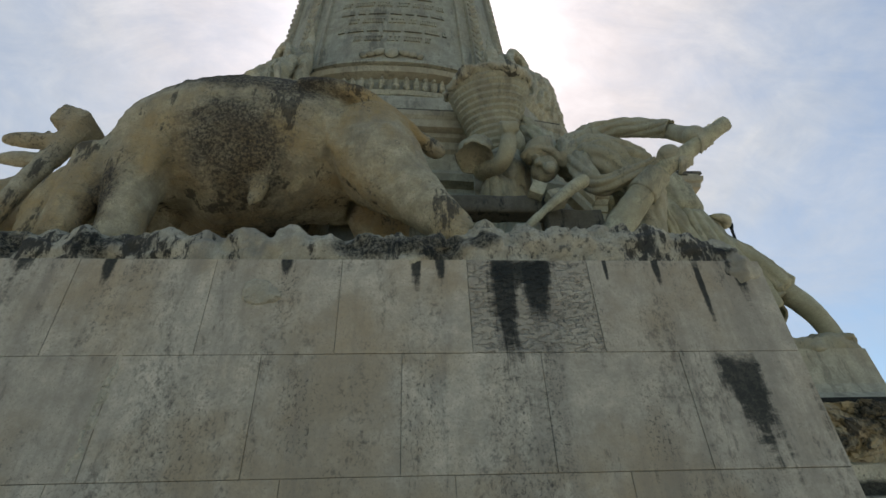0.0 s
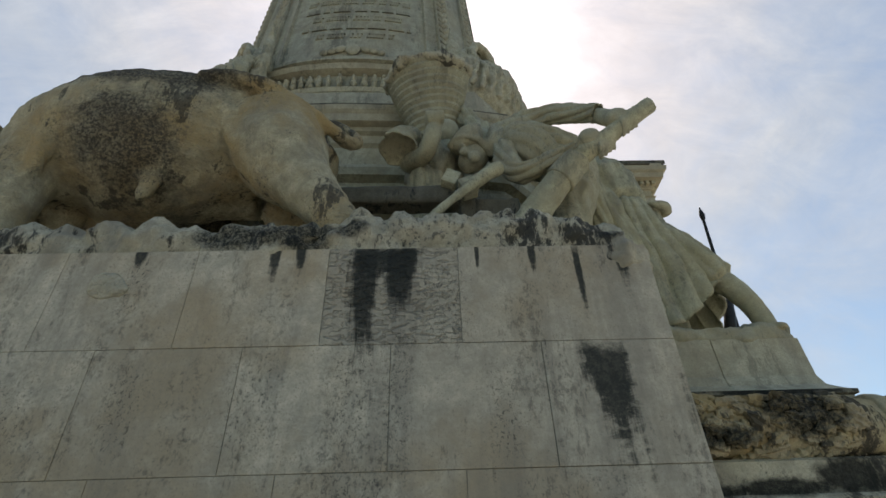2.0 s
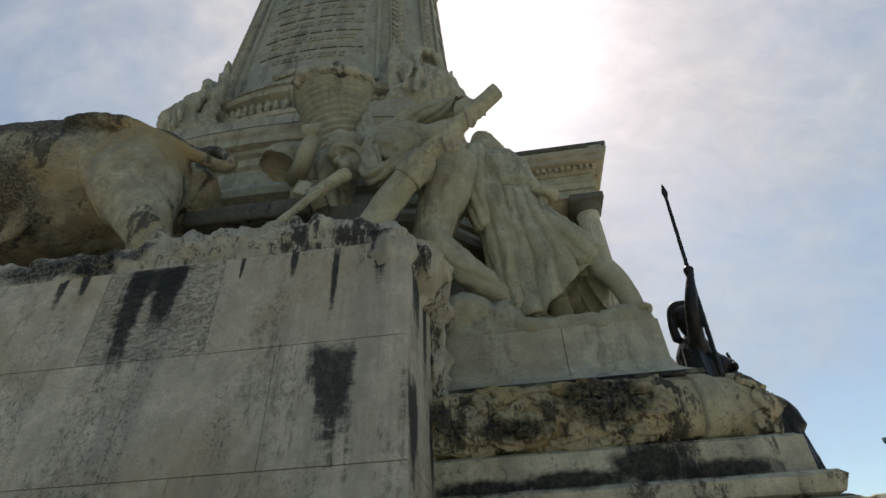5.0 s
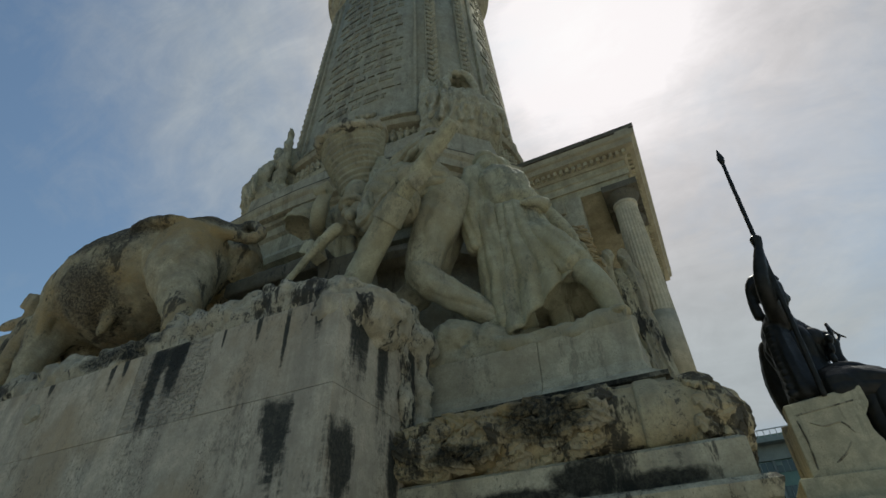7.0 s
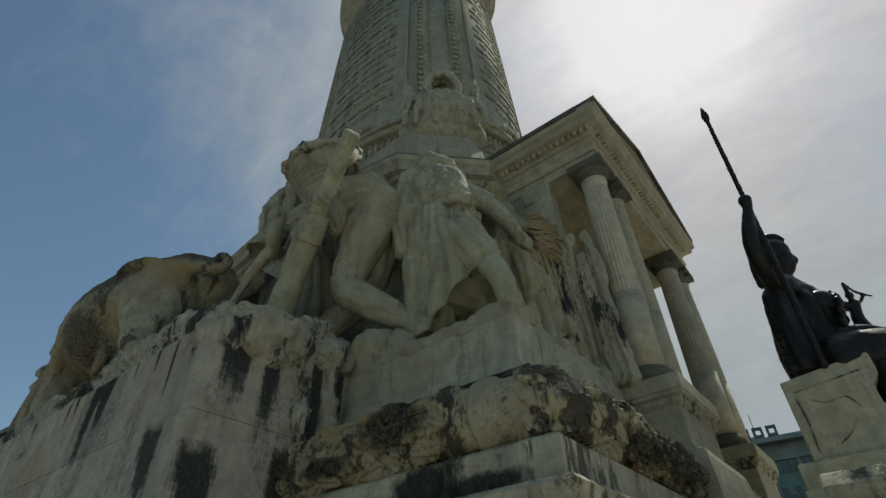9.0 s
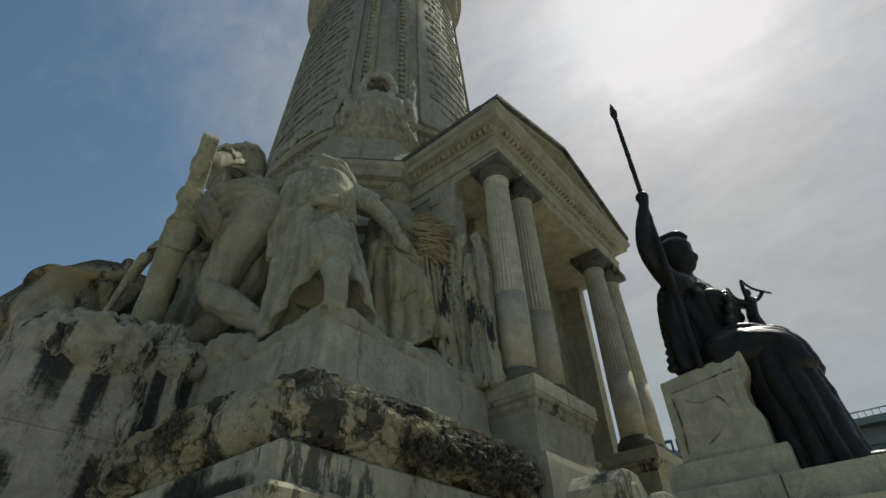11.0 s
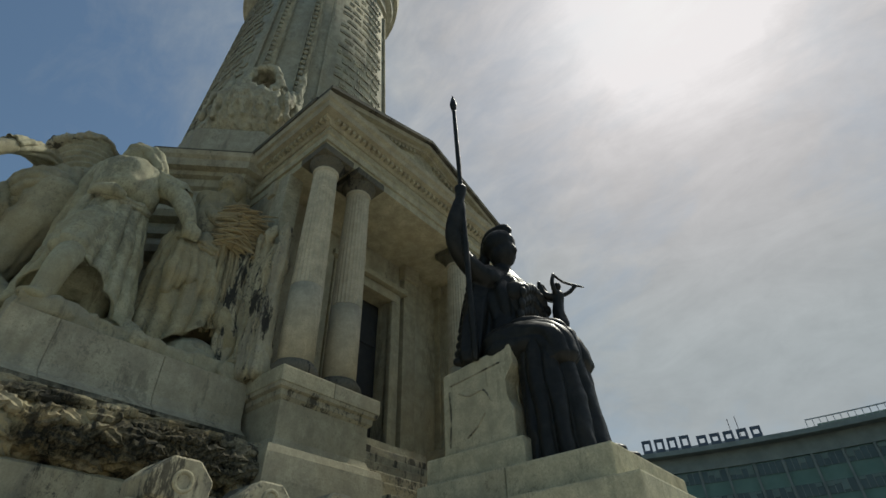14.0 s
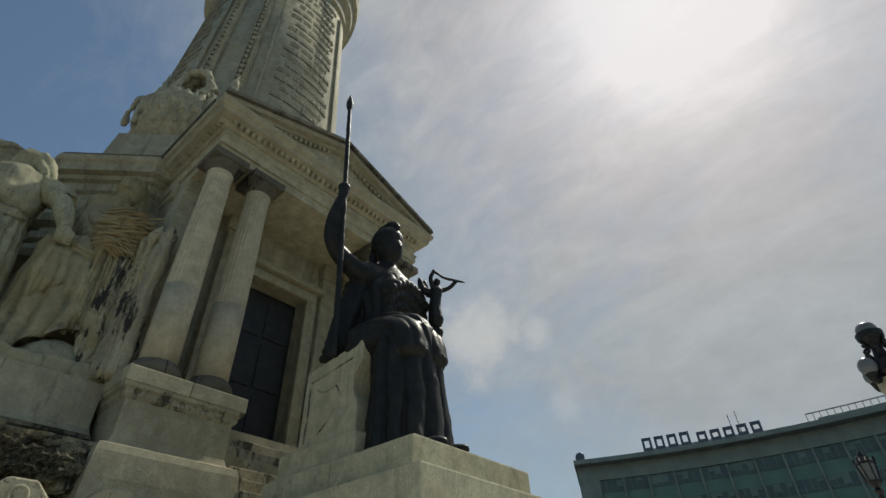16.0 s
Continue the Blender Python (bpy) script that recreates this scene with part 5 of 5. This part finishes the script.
    cloth(over, [(2.93, 5.1, 5.4, 0.19), (2.95, 5.1, 5.16, 0.205), (3.2, 5.22, 4.94, 0.185), (3.48, 5.36, 4.72, 0.15), (3.72, 5.46, 4.54, 0.13)], 6, (0.04, 0.08), 3.0, 64, 12, seed=5.0)
    cloth(over, [(3.15, 5.55, 6.45, 0.3), (2.95, 5.55, 5.85, 0.26), (2.72, 5.5, 5.3, 0.21), (2.35, 5.4, 5.0, 0.18), (1.95, 5.3, 4.72, 0.15)], 7, (0.04, 0.07), 1.0, seed=6.0)
    # felt hat with a brim, hair, rolled sleeve
    cloth(over, [(2.0, 5.1, 6.98, 0.19), (1.82, 5.1, 6.98, 0.21), (1.64, 5.1, 6.84, 0.12)], 6, (0.03, 0.05), 0.5, 40, seed=7.0)
    tube(over, [(1.58, 5.08, 6.86, 0.045), (1.72, 4.97, 6.9, 0.05), (1.95, 4.96, 6.84, 0.05), (2.08, 5.02, 6.72, 0.045)], 16, None, 8)
    cloth(over, [(2.08, 5.12, 6.68, 0.14), (2.2, 5.02, 6.85, 0.16), (2.22, 5.1, 7.1, 0.14)], 6, (0.1, 0.1), 2.0, 40, seed=8.0)
    carve("stone_ploughman", bm, FIGURE, 0.02, 0.008, (), 1, "bent limestone figure pressing on the plough handle", "statue", over=over, crease=0.032)
    # the bearer of the basket
    bm = bmesh.new()
    egg(bm, (1.55, 5.45, 7.5), (0.2, 0.22, 0.25))
    tube(bm, [(1.0, 5.3, 6.75, 0.14), (1.22, 5.0, 6.62, 0.12), (1.32, 4.9, 6.85, 0.115), (1.36, 4.92, 7.08, 0.1)])
    egg(bm, (1.36, 4.9, 7.16), (0.14, 0.12, 0.13))
    for k in range(4):
        tube(bm, [(1.26 + 0.065 * k, 4.84, 7.25, 0.042), (1.26 + 0.065 * k, 4.78, 7.16, 0.042), (1.28 + 0.06 * k, 4.8, 7.06, 0.035)], 6)
    over = bmesh.new()
    skirt(over, (1.35, 5.65, 6.6, 0.34, 0.32), (1.35, 5.8, 4.4, 0.6, 0.55), (0, 0), 14, 0.1, 96, 20, 1.0)
    cloth(over, [(1.35, 5.68, 6.5, 0.36), (1.35, 5.6, 6.95, 0.4), (1.42, 5.55, 7.3, 0.25)], 10, (0.1, 0.1), 2.0, seed=2.0)
    cloth(over, [(1.05, 5.35, 7.3, 0.12), (0.98, 5.2, 7.15, 0.17), (0.9, 5.08, 6.95, 0.21), (0.87, 5.02, 6.72, 0.26)], 5, (0.04, 0.06), 1.0, 72, 12, seed=3.0, hollow=True)
    cloth(over, [(1.7, 5.35, 7.0, 0.18), (1.95, 5.3, 7.1, 0.17), (2.0, 5.42, 7.5, 0.16), (1.88, 5.62, 8.0, 0.15), (1.8, 5.75, 8.4, 0.12)], 7, (0.12, 0.12), 3.0, 48, seed=4.0)
    cloth(over, [(1.2, 5.32, 6.7, 0.24), (1.25, 5.45, 6.2, 0.26), (1.3, 5.6, 5.6, 0.28), (1.35, 5.7, 5.0, 0.3)], 9, (0.08, 0.14), 1.0, seed=5.0)
    carve("stone_bearer", bm, FIGURE, 0.022, 0.01, (), 1, "draped limestone figure carrying a basket on the back", "statue", over=over, crease=0.05)
    g = thing("stone_basket", "carved limestone wicker basket with a thick rim", "basket", (1.3, 5.6, 7.4))
    ax = Vector((-0.08, -0.3, 1)).normalized()
    rot = ax.to_track_quat("Z", "Y").to_matrix().to_4x4()
    rot.translation = (1.4, 5.92, 7.45)
    bm = bmesh.new()
    rings = []
    for i in range(30):
        h = i / 29 * 1.5
        r = 0.17 + 0.46 * (h / 1.5) ** 0.85 + (0.014 if i % 2 else -0.014)
        rings.append([rot @ Vector((r * 1.08 * math.cos(2 * math.pi * k / 48) * (1 + 0.02 * (k % 2)), r * 0.85 * math.sin(2 * math.pi * k / 48) * (1 + 0.02 * (k % 2)), h)) for k in range(48)])
    rings += [[rot @ Vector((0.5 * math.cos(2 * math.pi * k / 48), 0.4 * math.sin(2 * math.pi * k / 48), 1.35)) for k in range(48)]]
    part("wicker", skin(bm, rings), FIGURE, g, "ribbed wicker weave")
    bm = tube(bmesh.new(), [tuple(rot @ Vector((0.67 * math.cos(a), 0.53 * math.sin(a), 1.5 + 0.05 * math.sin(3 * a)))) + (0.075 + 0.02 * math.sin(5 * a),) for a in [radians(d) for d in range(0, 361, 12)]], 10)
    carve("rim", bm, STAINED, 0.025, 0.06, ((0.04, 11, 9, 13),), 0, label="thick crusted rim", parent=g)
    bm = bmesh.new()
    for k in range(22):
        a, r = random.uniform(0, 6.28), math.sqrt(random.random()) * 0.45
        egg(bm, rot @ Vector((r * math.cos(a), r * 0.8 * math.sin(a), 1.45)), (0.11, 0.1, 0.09), (0, 0, 0), 8)
    part("fruit", bm, FIGURE, g, "heaped round fruit", True)
    # the harvest woman, standing, one leg forwards under a lifted hem
    bm = bmesh.new()
    egg(bm, (3.68, 5.84, 7.4), (0.19, 0.2, 0.24))
    tube(bm, [(4.3, 5.7, 5.4, 0.2), (4.72, 5.5, 4.95, 0.15), (4.93, 5.42, 4.6, 0.125), (5.02, 5.38, 4.2, 0.11)], 16)
    egg(bm, (5.05, 5.34, 4.16), (0.12, 0.16, 0.07), (0, 0, 10))
    tube(bm, [(4.3, 6.0, 5.0, 0.18), (4.36, 6.0, 4.3, 0.13)])
    tube(bm, [(4.0, 6.18, 6.95, 0.18), (4.28, 6.38, 6.68, 0.145), (4.52, 6.5, 6.3, 0.12), (4.62, 6.56, 6.05, 0.08)])
    egg(bm, (4.66, 6.57, 5.95), (0.1, 0.1, 0.13))
    for k in range(4):
        tube(bm, [(4.72, 6.49 + 0.055 * k, 5.98, 0.03), (4.75, 6.49 + 0.055 * k, 5.87, 0.03), (4.7, 6.5 + 0.055 * k, 5.8, 0.025)], 6)
    over = bmesh.new()
    skirt(over, (3.98, 5.83, 6.25, 0.34, 0.38), (4.22, 5.84, 4.22, 0.66, 0.6), (-32, 0.66, 2.4), 17, 0.055, 240, 36, 1.5, 0.9)
    cloth(over, [(4.15, 5.72, 5.9, 0.22), (4.38, 5.62, 5.5, 0.25), (4.56, 5.54, 5.2, 0.24), (4.72, 5.48, 4.92, 0.2)], 7, (0.05, 0.1), 0.6, 64, 12, seed=8.0)
    cloth(over, [(3.97, 5.83, 6.15, 0.36), (3.92, 5.85, 6.5, 0.4), (3.82, 5.87, 6.85, 0.42), (3.72, 5.88, 7.15, 0.28), (3.68, 5.86, 7.3, 0.16)], 9, (0.03, 0.05), 1.5, seed=2.0)
    # hood, the veil that falls from it, and the long cloak at her side
    cloth(over, [(3.5, 5.74, 7.5, 0.1), (3.62, 5.84, 7.56, 0.19), (3.78, 5.98, 7.48, 0.18), (3.96, 6.1, 7.18, 0.15), (4.05, 6.16, 6.95, 0.08)], 6, (0.05, 0.1), 1.0, 48, seed=3.0)
    cloth(over, [(3.6, 5.72, 7.38, 0.14), (3.5, 5.6, 6.95, 0.19), (3.46, 5.54, 6.4, 0.17), (3.5, 5.5, 5.95, 0.15), (3.54, 5.5, 5.62, 0.12)], 7, (0.06, 0.12), 1.0, 64, seed=4.0)
    cloth(over, [(3.66, 5.82, 6.9, 0.22), (3.68, 5.72, 6.2, 0.27), (3.78, 5.62, 5.4, 0.27), (3.86, 5.56, 4.4, 0.27)], 9, (0.05, 0.09), 0.6, 80, 12, seed=9.0)
    cloth(over, [(3.9, 6.12, 6.98, 0.24), (4.12, 6.34, 6.84, 0.2), (4.3, 6.44, 6.66, 0.16)], 7, (0.06, 0.1), 1.5, 48, seed=5.0, hollow=True)
    # the gathered apron, knotted over the arm
    cloth(over, [(4.2, 5.48, 6.16, 0.05), (4.3, 5.58, 6.13, 0.1), (4.34, 5.76, 6.12, 0.08), (4.32, 6.0, 6.14, 0.06), (4.2, 6.16, 6.22, 0.04)], 5, (0.15, 0.2), 4.0, 40, seed=6.0)
    tube(over, [(4.22, 5.44, 6.12, 0.04), (4.38, 5.48, 6.1, 0.065), (4.47, 5.6, 6.12, 0.075), (4.42, 5.74, 6.14, 0.04)], 14)
    carve("stone_harvester", bm, FIGURE, 0.02, 0.007, (), 1, "standing limestone figure in a gathered apron, one leg forwards", "statue", over=over, crease=0.03)
    # the gleaner behind the sheaf, head turned aside, one knee bare
    bm = bmesh.new()
    egg(bm, (3.98, 7.2, 7.66), (0.2, 0.22, 0.27), (0, 12, 0))
    egg(bm, (4.12, 7.08, 7.6), (0.06, 0.07, 0.05))
    tube(bm, [(4.0, 7.14, 7.4, 0.14), (3.98, 7.1, 7.2, 0.2)])
    tube(bm, [(4.05, 6.86, 7.1, 0.17), (4.3, 6.84, 6.7, 0.14), (4.55, 6.92, 6.45, 0.11)])
    tube(bm, [(4.0, 7.42, 7.1, 0.17), (4.2, 7.6, 6.75, 0.14), (4.5, 7.45, 6.5, 0.11)])
    tube(bm, [(4.4, 7.2, 5.2, 0.24), (4.66, 7.28, 4.95, 0.19), (4.78, 7.36, 4.65, 0.14), (4.84, 7.44, 4.3, 0.1)])
    egg(bm, (4.95, 7.42, 4.24), (0.18, 0.1, 0.08))
    over = bmesh.new()
    cloth(over, [(4.15, 6.98, 5.9, 0.38), (4.1, 7.02, 6.5, 0.42), (4.02, 7.08, 7.0, 0.34), (3.99, 7.12, 7.25, 0.2)], 10, (0.06, 0.08), 2.0, seed=1.0)
    cloth(over, [(3.82, 7.06, 7.86, 0.1), (3.86, 7.24, 7.88, 0.16), (3.86, 7.36, 7.66, 0.14), (3.9, 7.4, 7.3, 0.1)], 6, (0.08, 0.12), 1.0, 48, seed=2.0)
    skirt(over, (4.2, 6.96, 6.1, 0.4, 0.5), (4.34, 6.96, 4.22, 0.46, 0.6), (35, 0.5, 1.6), 15, 0.07, 200, 34, 3.0, 0.6)
    # the overskirt bunched at the hip, falling in uneven folds
    for k in range(7):
        y = 6.56 + 0.085 * k
        low = 5.0 + 0.1 * ((k * 5) % 4)
        cloth(over, [(4.5, y + 0.05, 5.95, 0.06), (4.62, y, 5.62, 0.1), (4.68, y - 0.04 + 0.03 * (k % 3), 5.3, 0.095), (4.64, y - 0.02, low, 0.05)], 4, (0.12, 0.2), 2.0, 36, 10, seed=5.0 + k)
    cloth(over, [(4.36, 6.55, 5.95, 0.1), (4.5, 6.66, 5.9, 0.11), (4.58, 6.85, 5.84, 0.11), (4.56, 7.1, 5.78, 0.09)], 7, (0.16, 0.2), 4.0, 56, seed=6.0)
    carve("stone_gleaner", bm, GLEANER, 0.022, 0.01, (), 1, "draped limestone figure standing behind a sheaf", "statue", over=over, crease=0.03)
    g = thing("wheat_sheaf", "carved limestone sheaf of wheat, ochre-stained", "sheaf", (4.6, 7.2, 5.0))
    for i in range(290):
        # ears piled in ragged layers that lean over towards the columns
        layer = random.random()
        y0, z0 = 6.94 + 0.42 * random.random(), 5.98 + 0.74 * layer
        x0 = 4.64 + 0.16 * random.random() - 0.1 * layer
        run = random.uniform(0.16, 0.36)
        dip = random.uniform(-0.2, 0.12) + 0.08 * layer
        bm = tube(bmesh.new(), [(x0 - 0.06, y0 - 0.1, z0 - 0.03, 0.012), (x0 + 0.04, y0 + run * 0.4, z0 + 0.02 + dip * 0.4, 0.022), (x0 + random.uniform(0.0, 0.12), y0 + run, z0 + dip, 0.007)], 5, None, 2)
        part("wheat_ear", bm, WHEAT, g)
    for i in range(46):
        y = 6.98 + 0.46 * (i + random.uniform(-0.4, 0.4)) / 46
        x = 4.6 + 0.08 * random.random() + 0.05 * math.sin(i * 2.1)
        low = 4.75 + random.uniform(-0.15, 0.3)
        bm = tube(bmesh.new(), [(x - 0.04, y - 0.02, 6.25, 0.024), (x, y, 5.85, 0.028), (x + 0.05, y + random.uniform(-0.03, 0.05), 5.4, 0.026), (x + 0.08, y + 0.05, low, 0.02)], 5, None, 2)
        part("stalk", bm, WHEAT, g)
    part("core", egg(bmesh.new(), (4.48, 7.22, 6.1), (0.2, 0.34, 0.66)), WHEAT, g, smooth=True)
    # drapery hanging beside the columns, in narrow ragged runs
    g = thing("stone_drapery", "carved limestone drapery with black crust beside the columns", "drapery", (5.0, 7.55, 4.2))
    for k in range(5):
        u = k / 4
        x, y = 4.7 + 0.47 * u, 7.38 + 0.27 * u
        top = 6.12 + 0.36 * abs(math.sin(k * 1.9 + 0.6))
        deep = -0.09 if k in (1, 2) else 0.0
        bm = bmesh.new()
        tube(bm, [(x - 0.06, y + 0.06, top, 0.05), (x + deep, y - deep, top - 0.3, 0.1), (x + 0.03 + deep, y - 0.03 - deep, 5.3, 0.12), (x + 0.1 + deep, y - 0.05 - deep, 4.12, 0.15)], 16)
        egg(bm, (x - 0.03, y + 0.05, top - 0.1), (0.09, 0.07, 0.2), (random.uniform(-20, 20), random.uniform(-20, 20), 0))
        carve("fold", bm, DRAPE, 0.022, 0.03, ((0.05, 23, 21, 1.4), (0.022, 48, 40, 4.0)), 0, parent=g)
    part("fold_back", boxed(4.5, 4.95, 7.5, 7.74, 4.02, 6.15, bevel=0.04), DRAPE, g, "blackened backing of the folds")


make_people()


# ---- round the place: the curved office block ----
def make_office():
    C, R, H = Vector((10.0, 5.0)), 82.0, 23.85
    g = thing("office_building", "curved grey-green office block of many storeys", "building", (C.x, C.y + R, 0))
    at = lambda az, r, z: Vector((C.x + r * math.sin(radians(az)), C.y + r * math.cos(radians(az)), z))

    def arc(a0, a1, r0, r1, z0, z1, k=1):
        bm = bmesh.new()
        n = max(k, int((a1 - a0) / 2.0) + 1)
        rings = []
        for i in range(n + 1):
            a = a0 + (a1 - a0) * i / n
            rings.append([at(a, r0, z0), at(a, r1, z0), at(a, r1, z1), at(a, r0, z1)])
        return skin(bm, rings)

    A0, A1 = -25.6, 19.0
    part("wall", arc(A0, A1, R + 0.25, R + 14, 0, H - 1.2), GREENPANEL, g, "green panel wall")
    part("parapet", arc(A0 - 0.3, A1, R - 1.8, R + 14.2, H - 0.6, H), CONCRETE, g, "grey roof band")
    part("band", arc(A0 - 0.1, A1, R - 0.1, R + 0.3, H - 2.6, H - 0.603), CONCRETE, g)
    part("end_wall", arc(A0 - 0.1, A0 + 1.8, R - 0.15, R + 1, 0, H - 2.6), CONCRETE, g)
    wide, floor = 2.35, 3.15
    a = A0 + 1.8
    while a < 12:
        part("mullion", arc(a - 0.09, a + 0.09, R - 0.25, R + 0.3, 0, H - 2.6), CONCRETE, g)
        z = H - 2.75
        while z > 6:
            win = part("window", arc(a + 0.12, a + wide - 0.12, R + 0.12, R + 0.26, z - 1.45, z), WINDOWGLASS, g)
            for k in range(4):
                u = a + 0.15 + (wide - 0.3) * k / 4
                if random.random() < 0.45:
                    part("blind", arc(u + 0.03, u + (wide - 0.3) / 4 - 0.03, R + 0.06, R + 0.11, z - random.uniform(0.3, 1.2), z - 0.05), BLINDS, win)
                part("frame", arc(u - 0.025, u + 0.025, R, R + 0.11, z - 1.45, z), CONCRETE, win)
            z -= floor
        a += wide
    # roof clutter
    part("plant_room", arc(-18.8, -9.5, R + 3, R + 8, H, H + 1.6), ROOFMETAL, g, "pale rooftop plant room")
    part("plant_room", arc(-9.0, -6.2, R + 2, R + 6, H, H + 1.1), ROOFMETAL, g, "low rooftop housing")
    part("terrace_rail", arc(-4.4, 12, R + 1.0, R + 1.1, H + 1.7, H + 1.85), ROOFMETAL, g, "roof railing")
    a = -4.4
    while a < 12:
        part("rail_post", arc(a, a + 0.06, R + 1.0, R + 1.1, H, H + 1.7), ROOFMETAL, g)
        a += 0.55
    part("glazed_shed", arc(-3.6, 4.0, R + 2, R + 6, H, H + 1.3), BLINDS, g, "glazed rooftop shed")
    for az, h in ((-14.6, 3.0), (-10.6, 4.2), (-9.9, 4.4)):
        part("antenna", arc(az, az + 0.06, R + 2, R + 2.1, H, H + h), IRON, g)
    s = thing("roof_sign", "row of blue-grey sign shapes standing on the roof", "sign", at(-17, R - 0.2, H))
    for i in range(9):
        az = -18.9 + 1.2 * i + (0.35 if i > 3 else 0)
        z0, z1 = H + 0.5, H + (2.3 if i < 4 else 1.95)
        shape = part("sign_shape", arc(az, az + 0.22, R - 0.1, R + 0.1, z0, z1), LETTER, s)
        part("bar", arc(az + 0.68, az + 0.9, R - 0.1, R + 0.1, z0, z1), LETTER, shape)
        part("bar", arc(az + 0.22, az + 0.68, R - 0.1, R + 0.1, z0, z0 + 0.42), LETTER, shape)
        part("bar", arc(az + 0.22, az + 0.68, R - 0.1, R + 0.1, z1 - 0.42, z1), LETTER, shape)
        part("stay", arc(az + 0.42, az + 0.47, R, R + 0.08, H, z0), IRON, s)
    bm = egg(bmesh.new(), at(-25.2, R, H + 0.8), (0.75, 0.3, 0.75))
    part("dish_aerial", bm, LETTER, g, "round dish aerial")


make_office()


def make_apartments():
    """A pale block of flats farther round the square."""
    m = Matrix.Translation((56.5, 72.5, 0)) @ Matrix.Rotation(radians(-35), 4, "Z")
    g = thing("apartment_building", "pale plastered apartment block with rows of windows", "building", (56.5, 72.5, 0))
    part("wall", boxed(-7, 16, 0, 10, 0, 20.0, m=m), RENDERED, g)
    part("roof", boxed(-7.4, 16.4, -0.4, 10.4, 20.003, 20.5, m=m), CONCRETE, g, "flat roof with a projecting edge")
    for z in (17.0, 13.8, 10.6, 7.4):
        for i in range(8):
            x = -5.6 + 2.7 * i
            win = part("window", boxed(x, x + 1.3, -0.02, 0.04, z, z + 1.8, m=m), WINDOWGLASS, g)
            part("sill", boxed(x - 0.1, x + 1.4, -0.16, -0.022, z - 0.14, z - 0.003, m=m), RENDERED, win)


make_apartments()


def make_street_lamps():
    x, y, top = 12.42, 24.0, 8.5
    g = thing("lamp_column", "stone lamp column with dark iron arms and milky globes", "street lamp", (x, y, 0))
    part("column", lathe([(0.6, 0), (0.6, 0.6), (0.42, 0.75), (0.36, top - 1.8), (0.44, top - 1.7), (0.44, top - 1.45)], (x, y, 0), 24), BODY, g)
    part("iron_head", lathe([(0.3, top - 1.45), (0.44, top - 1.25), (0.4, top - 0.95), (0.18, top - 0.8), (0.14, top - 0.55), (0.2, top - 0.42), (0.33, top - 0.22), (0.34, top - 0.06), (0.24, top)], (x, y, 0), 16), IRON, g)
    part("globe", egg(bmesh.new(), (x, y, top + 0.04), (0.27, 0.27, 0.24)), GLOBE, g, "milky glass globe", True)
    for k in range(6):
        a = radians(30 + 60 * k)
        c, d = math.cos(a), math.sin(a)
        part("scroll", tube(bmesh.new(), [(x + 0.2 * c, y + 0.2 * d, top - 0.85, 0.04), (x + 0.36 * c, y + 0.36 * d, top - 0.62, 0.045), (x + 0.22 * c, y + 0.22 * d, top - 0.5, 0.04), (x + 0.32 * c, y + 0.32 * d, top - 0.3, 0.04)], 8), IRON, g)
    for k in range(4):
        a = radians(45 + 90 * k)
        c, d = math.cos(a), math.sin(a)
        ex, ey = x + 0.6 * c, y + 0.6 * d
        arm = part("arm", tube(bmesh.new(), [(x + 0.3 * c, y + 0.3 * d, top - 1.3, 0.08), (x + 0.5 * c, y + 0.5 * d, top - 1.5, 0.08), (ex, ey, top - 1.48, 0.09), (ex, ey, top - 1.32, 0.16)], 8), IRON, g)
        part("globe", egg(bmesh.new(), (ex, ey, top - 1.1), (0.23, 0.23, 0.26)), GLOBE, arm, "milky glass globe", True)

    # a black iron lantern in front of it
    x, y = 11.12, 19.25
    g = thing("street_lantern", "black iron street lantern on a slender post", "street lamp", (x, y, 0))
    part("post", lathe([(0.16, 0), (0.16, 0.5), (0.07, 0.6), (0.05, 3.6), (0.09, 3.66), (0.04, 3.72)], (x, y, 0), 12), IRON, g)
    part("cage", lathe([(0.05, 3.72), (0.12, 3.8), (0.13, 3.85)], (x, y, 0), 6), IRON, g)
    part("glass", lathe([(0.1, 3.85), (0.15, 4.15)], (x, y, 0), 6), GLOBE, g, "milky panes")
    for k in range(6):
        a = radians(60 * k)
        c, d = math.cos(a), math.sin(a)
        part("bar", tube(bmesh.new(), [(x + 0.115 * c, y + 0.115 * d, 3.83, 0.014), (x + 0.165 * c, y + 0.165 * d, 4.17, 0.014)], 6), IRON, g)
        part("finial", egg(bmesh.new(), (x + 0.17 * c, y + 0.17 * d, 4.22), (0.025, 0.025, 0.06), (0, 0, 0), 6), IRON, g)
    part("roof", lathe([(0.19, 4.15), (0.18, 4.19), (0.08, 4.29), (0.065, 4.34), (0.02, 4.42)], (x, y, 0), 6), IRON, g)


make_street_lamps()
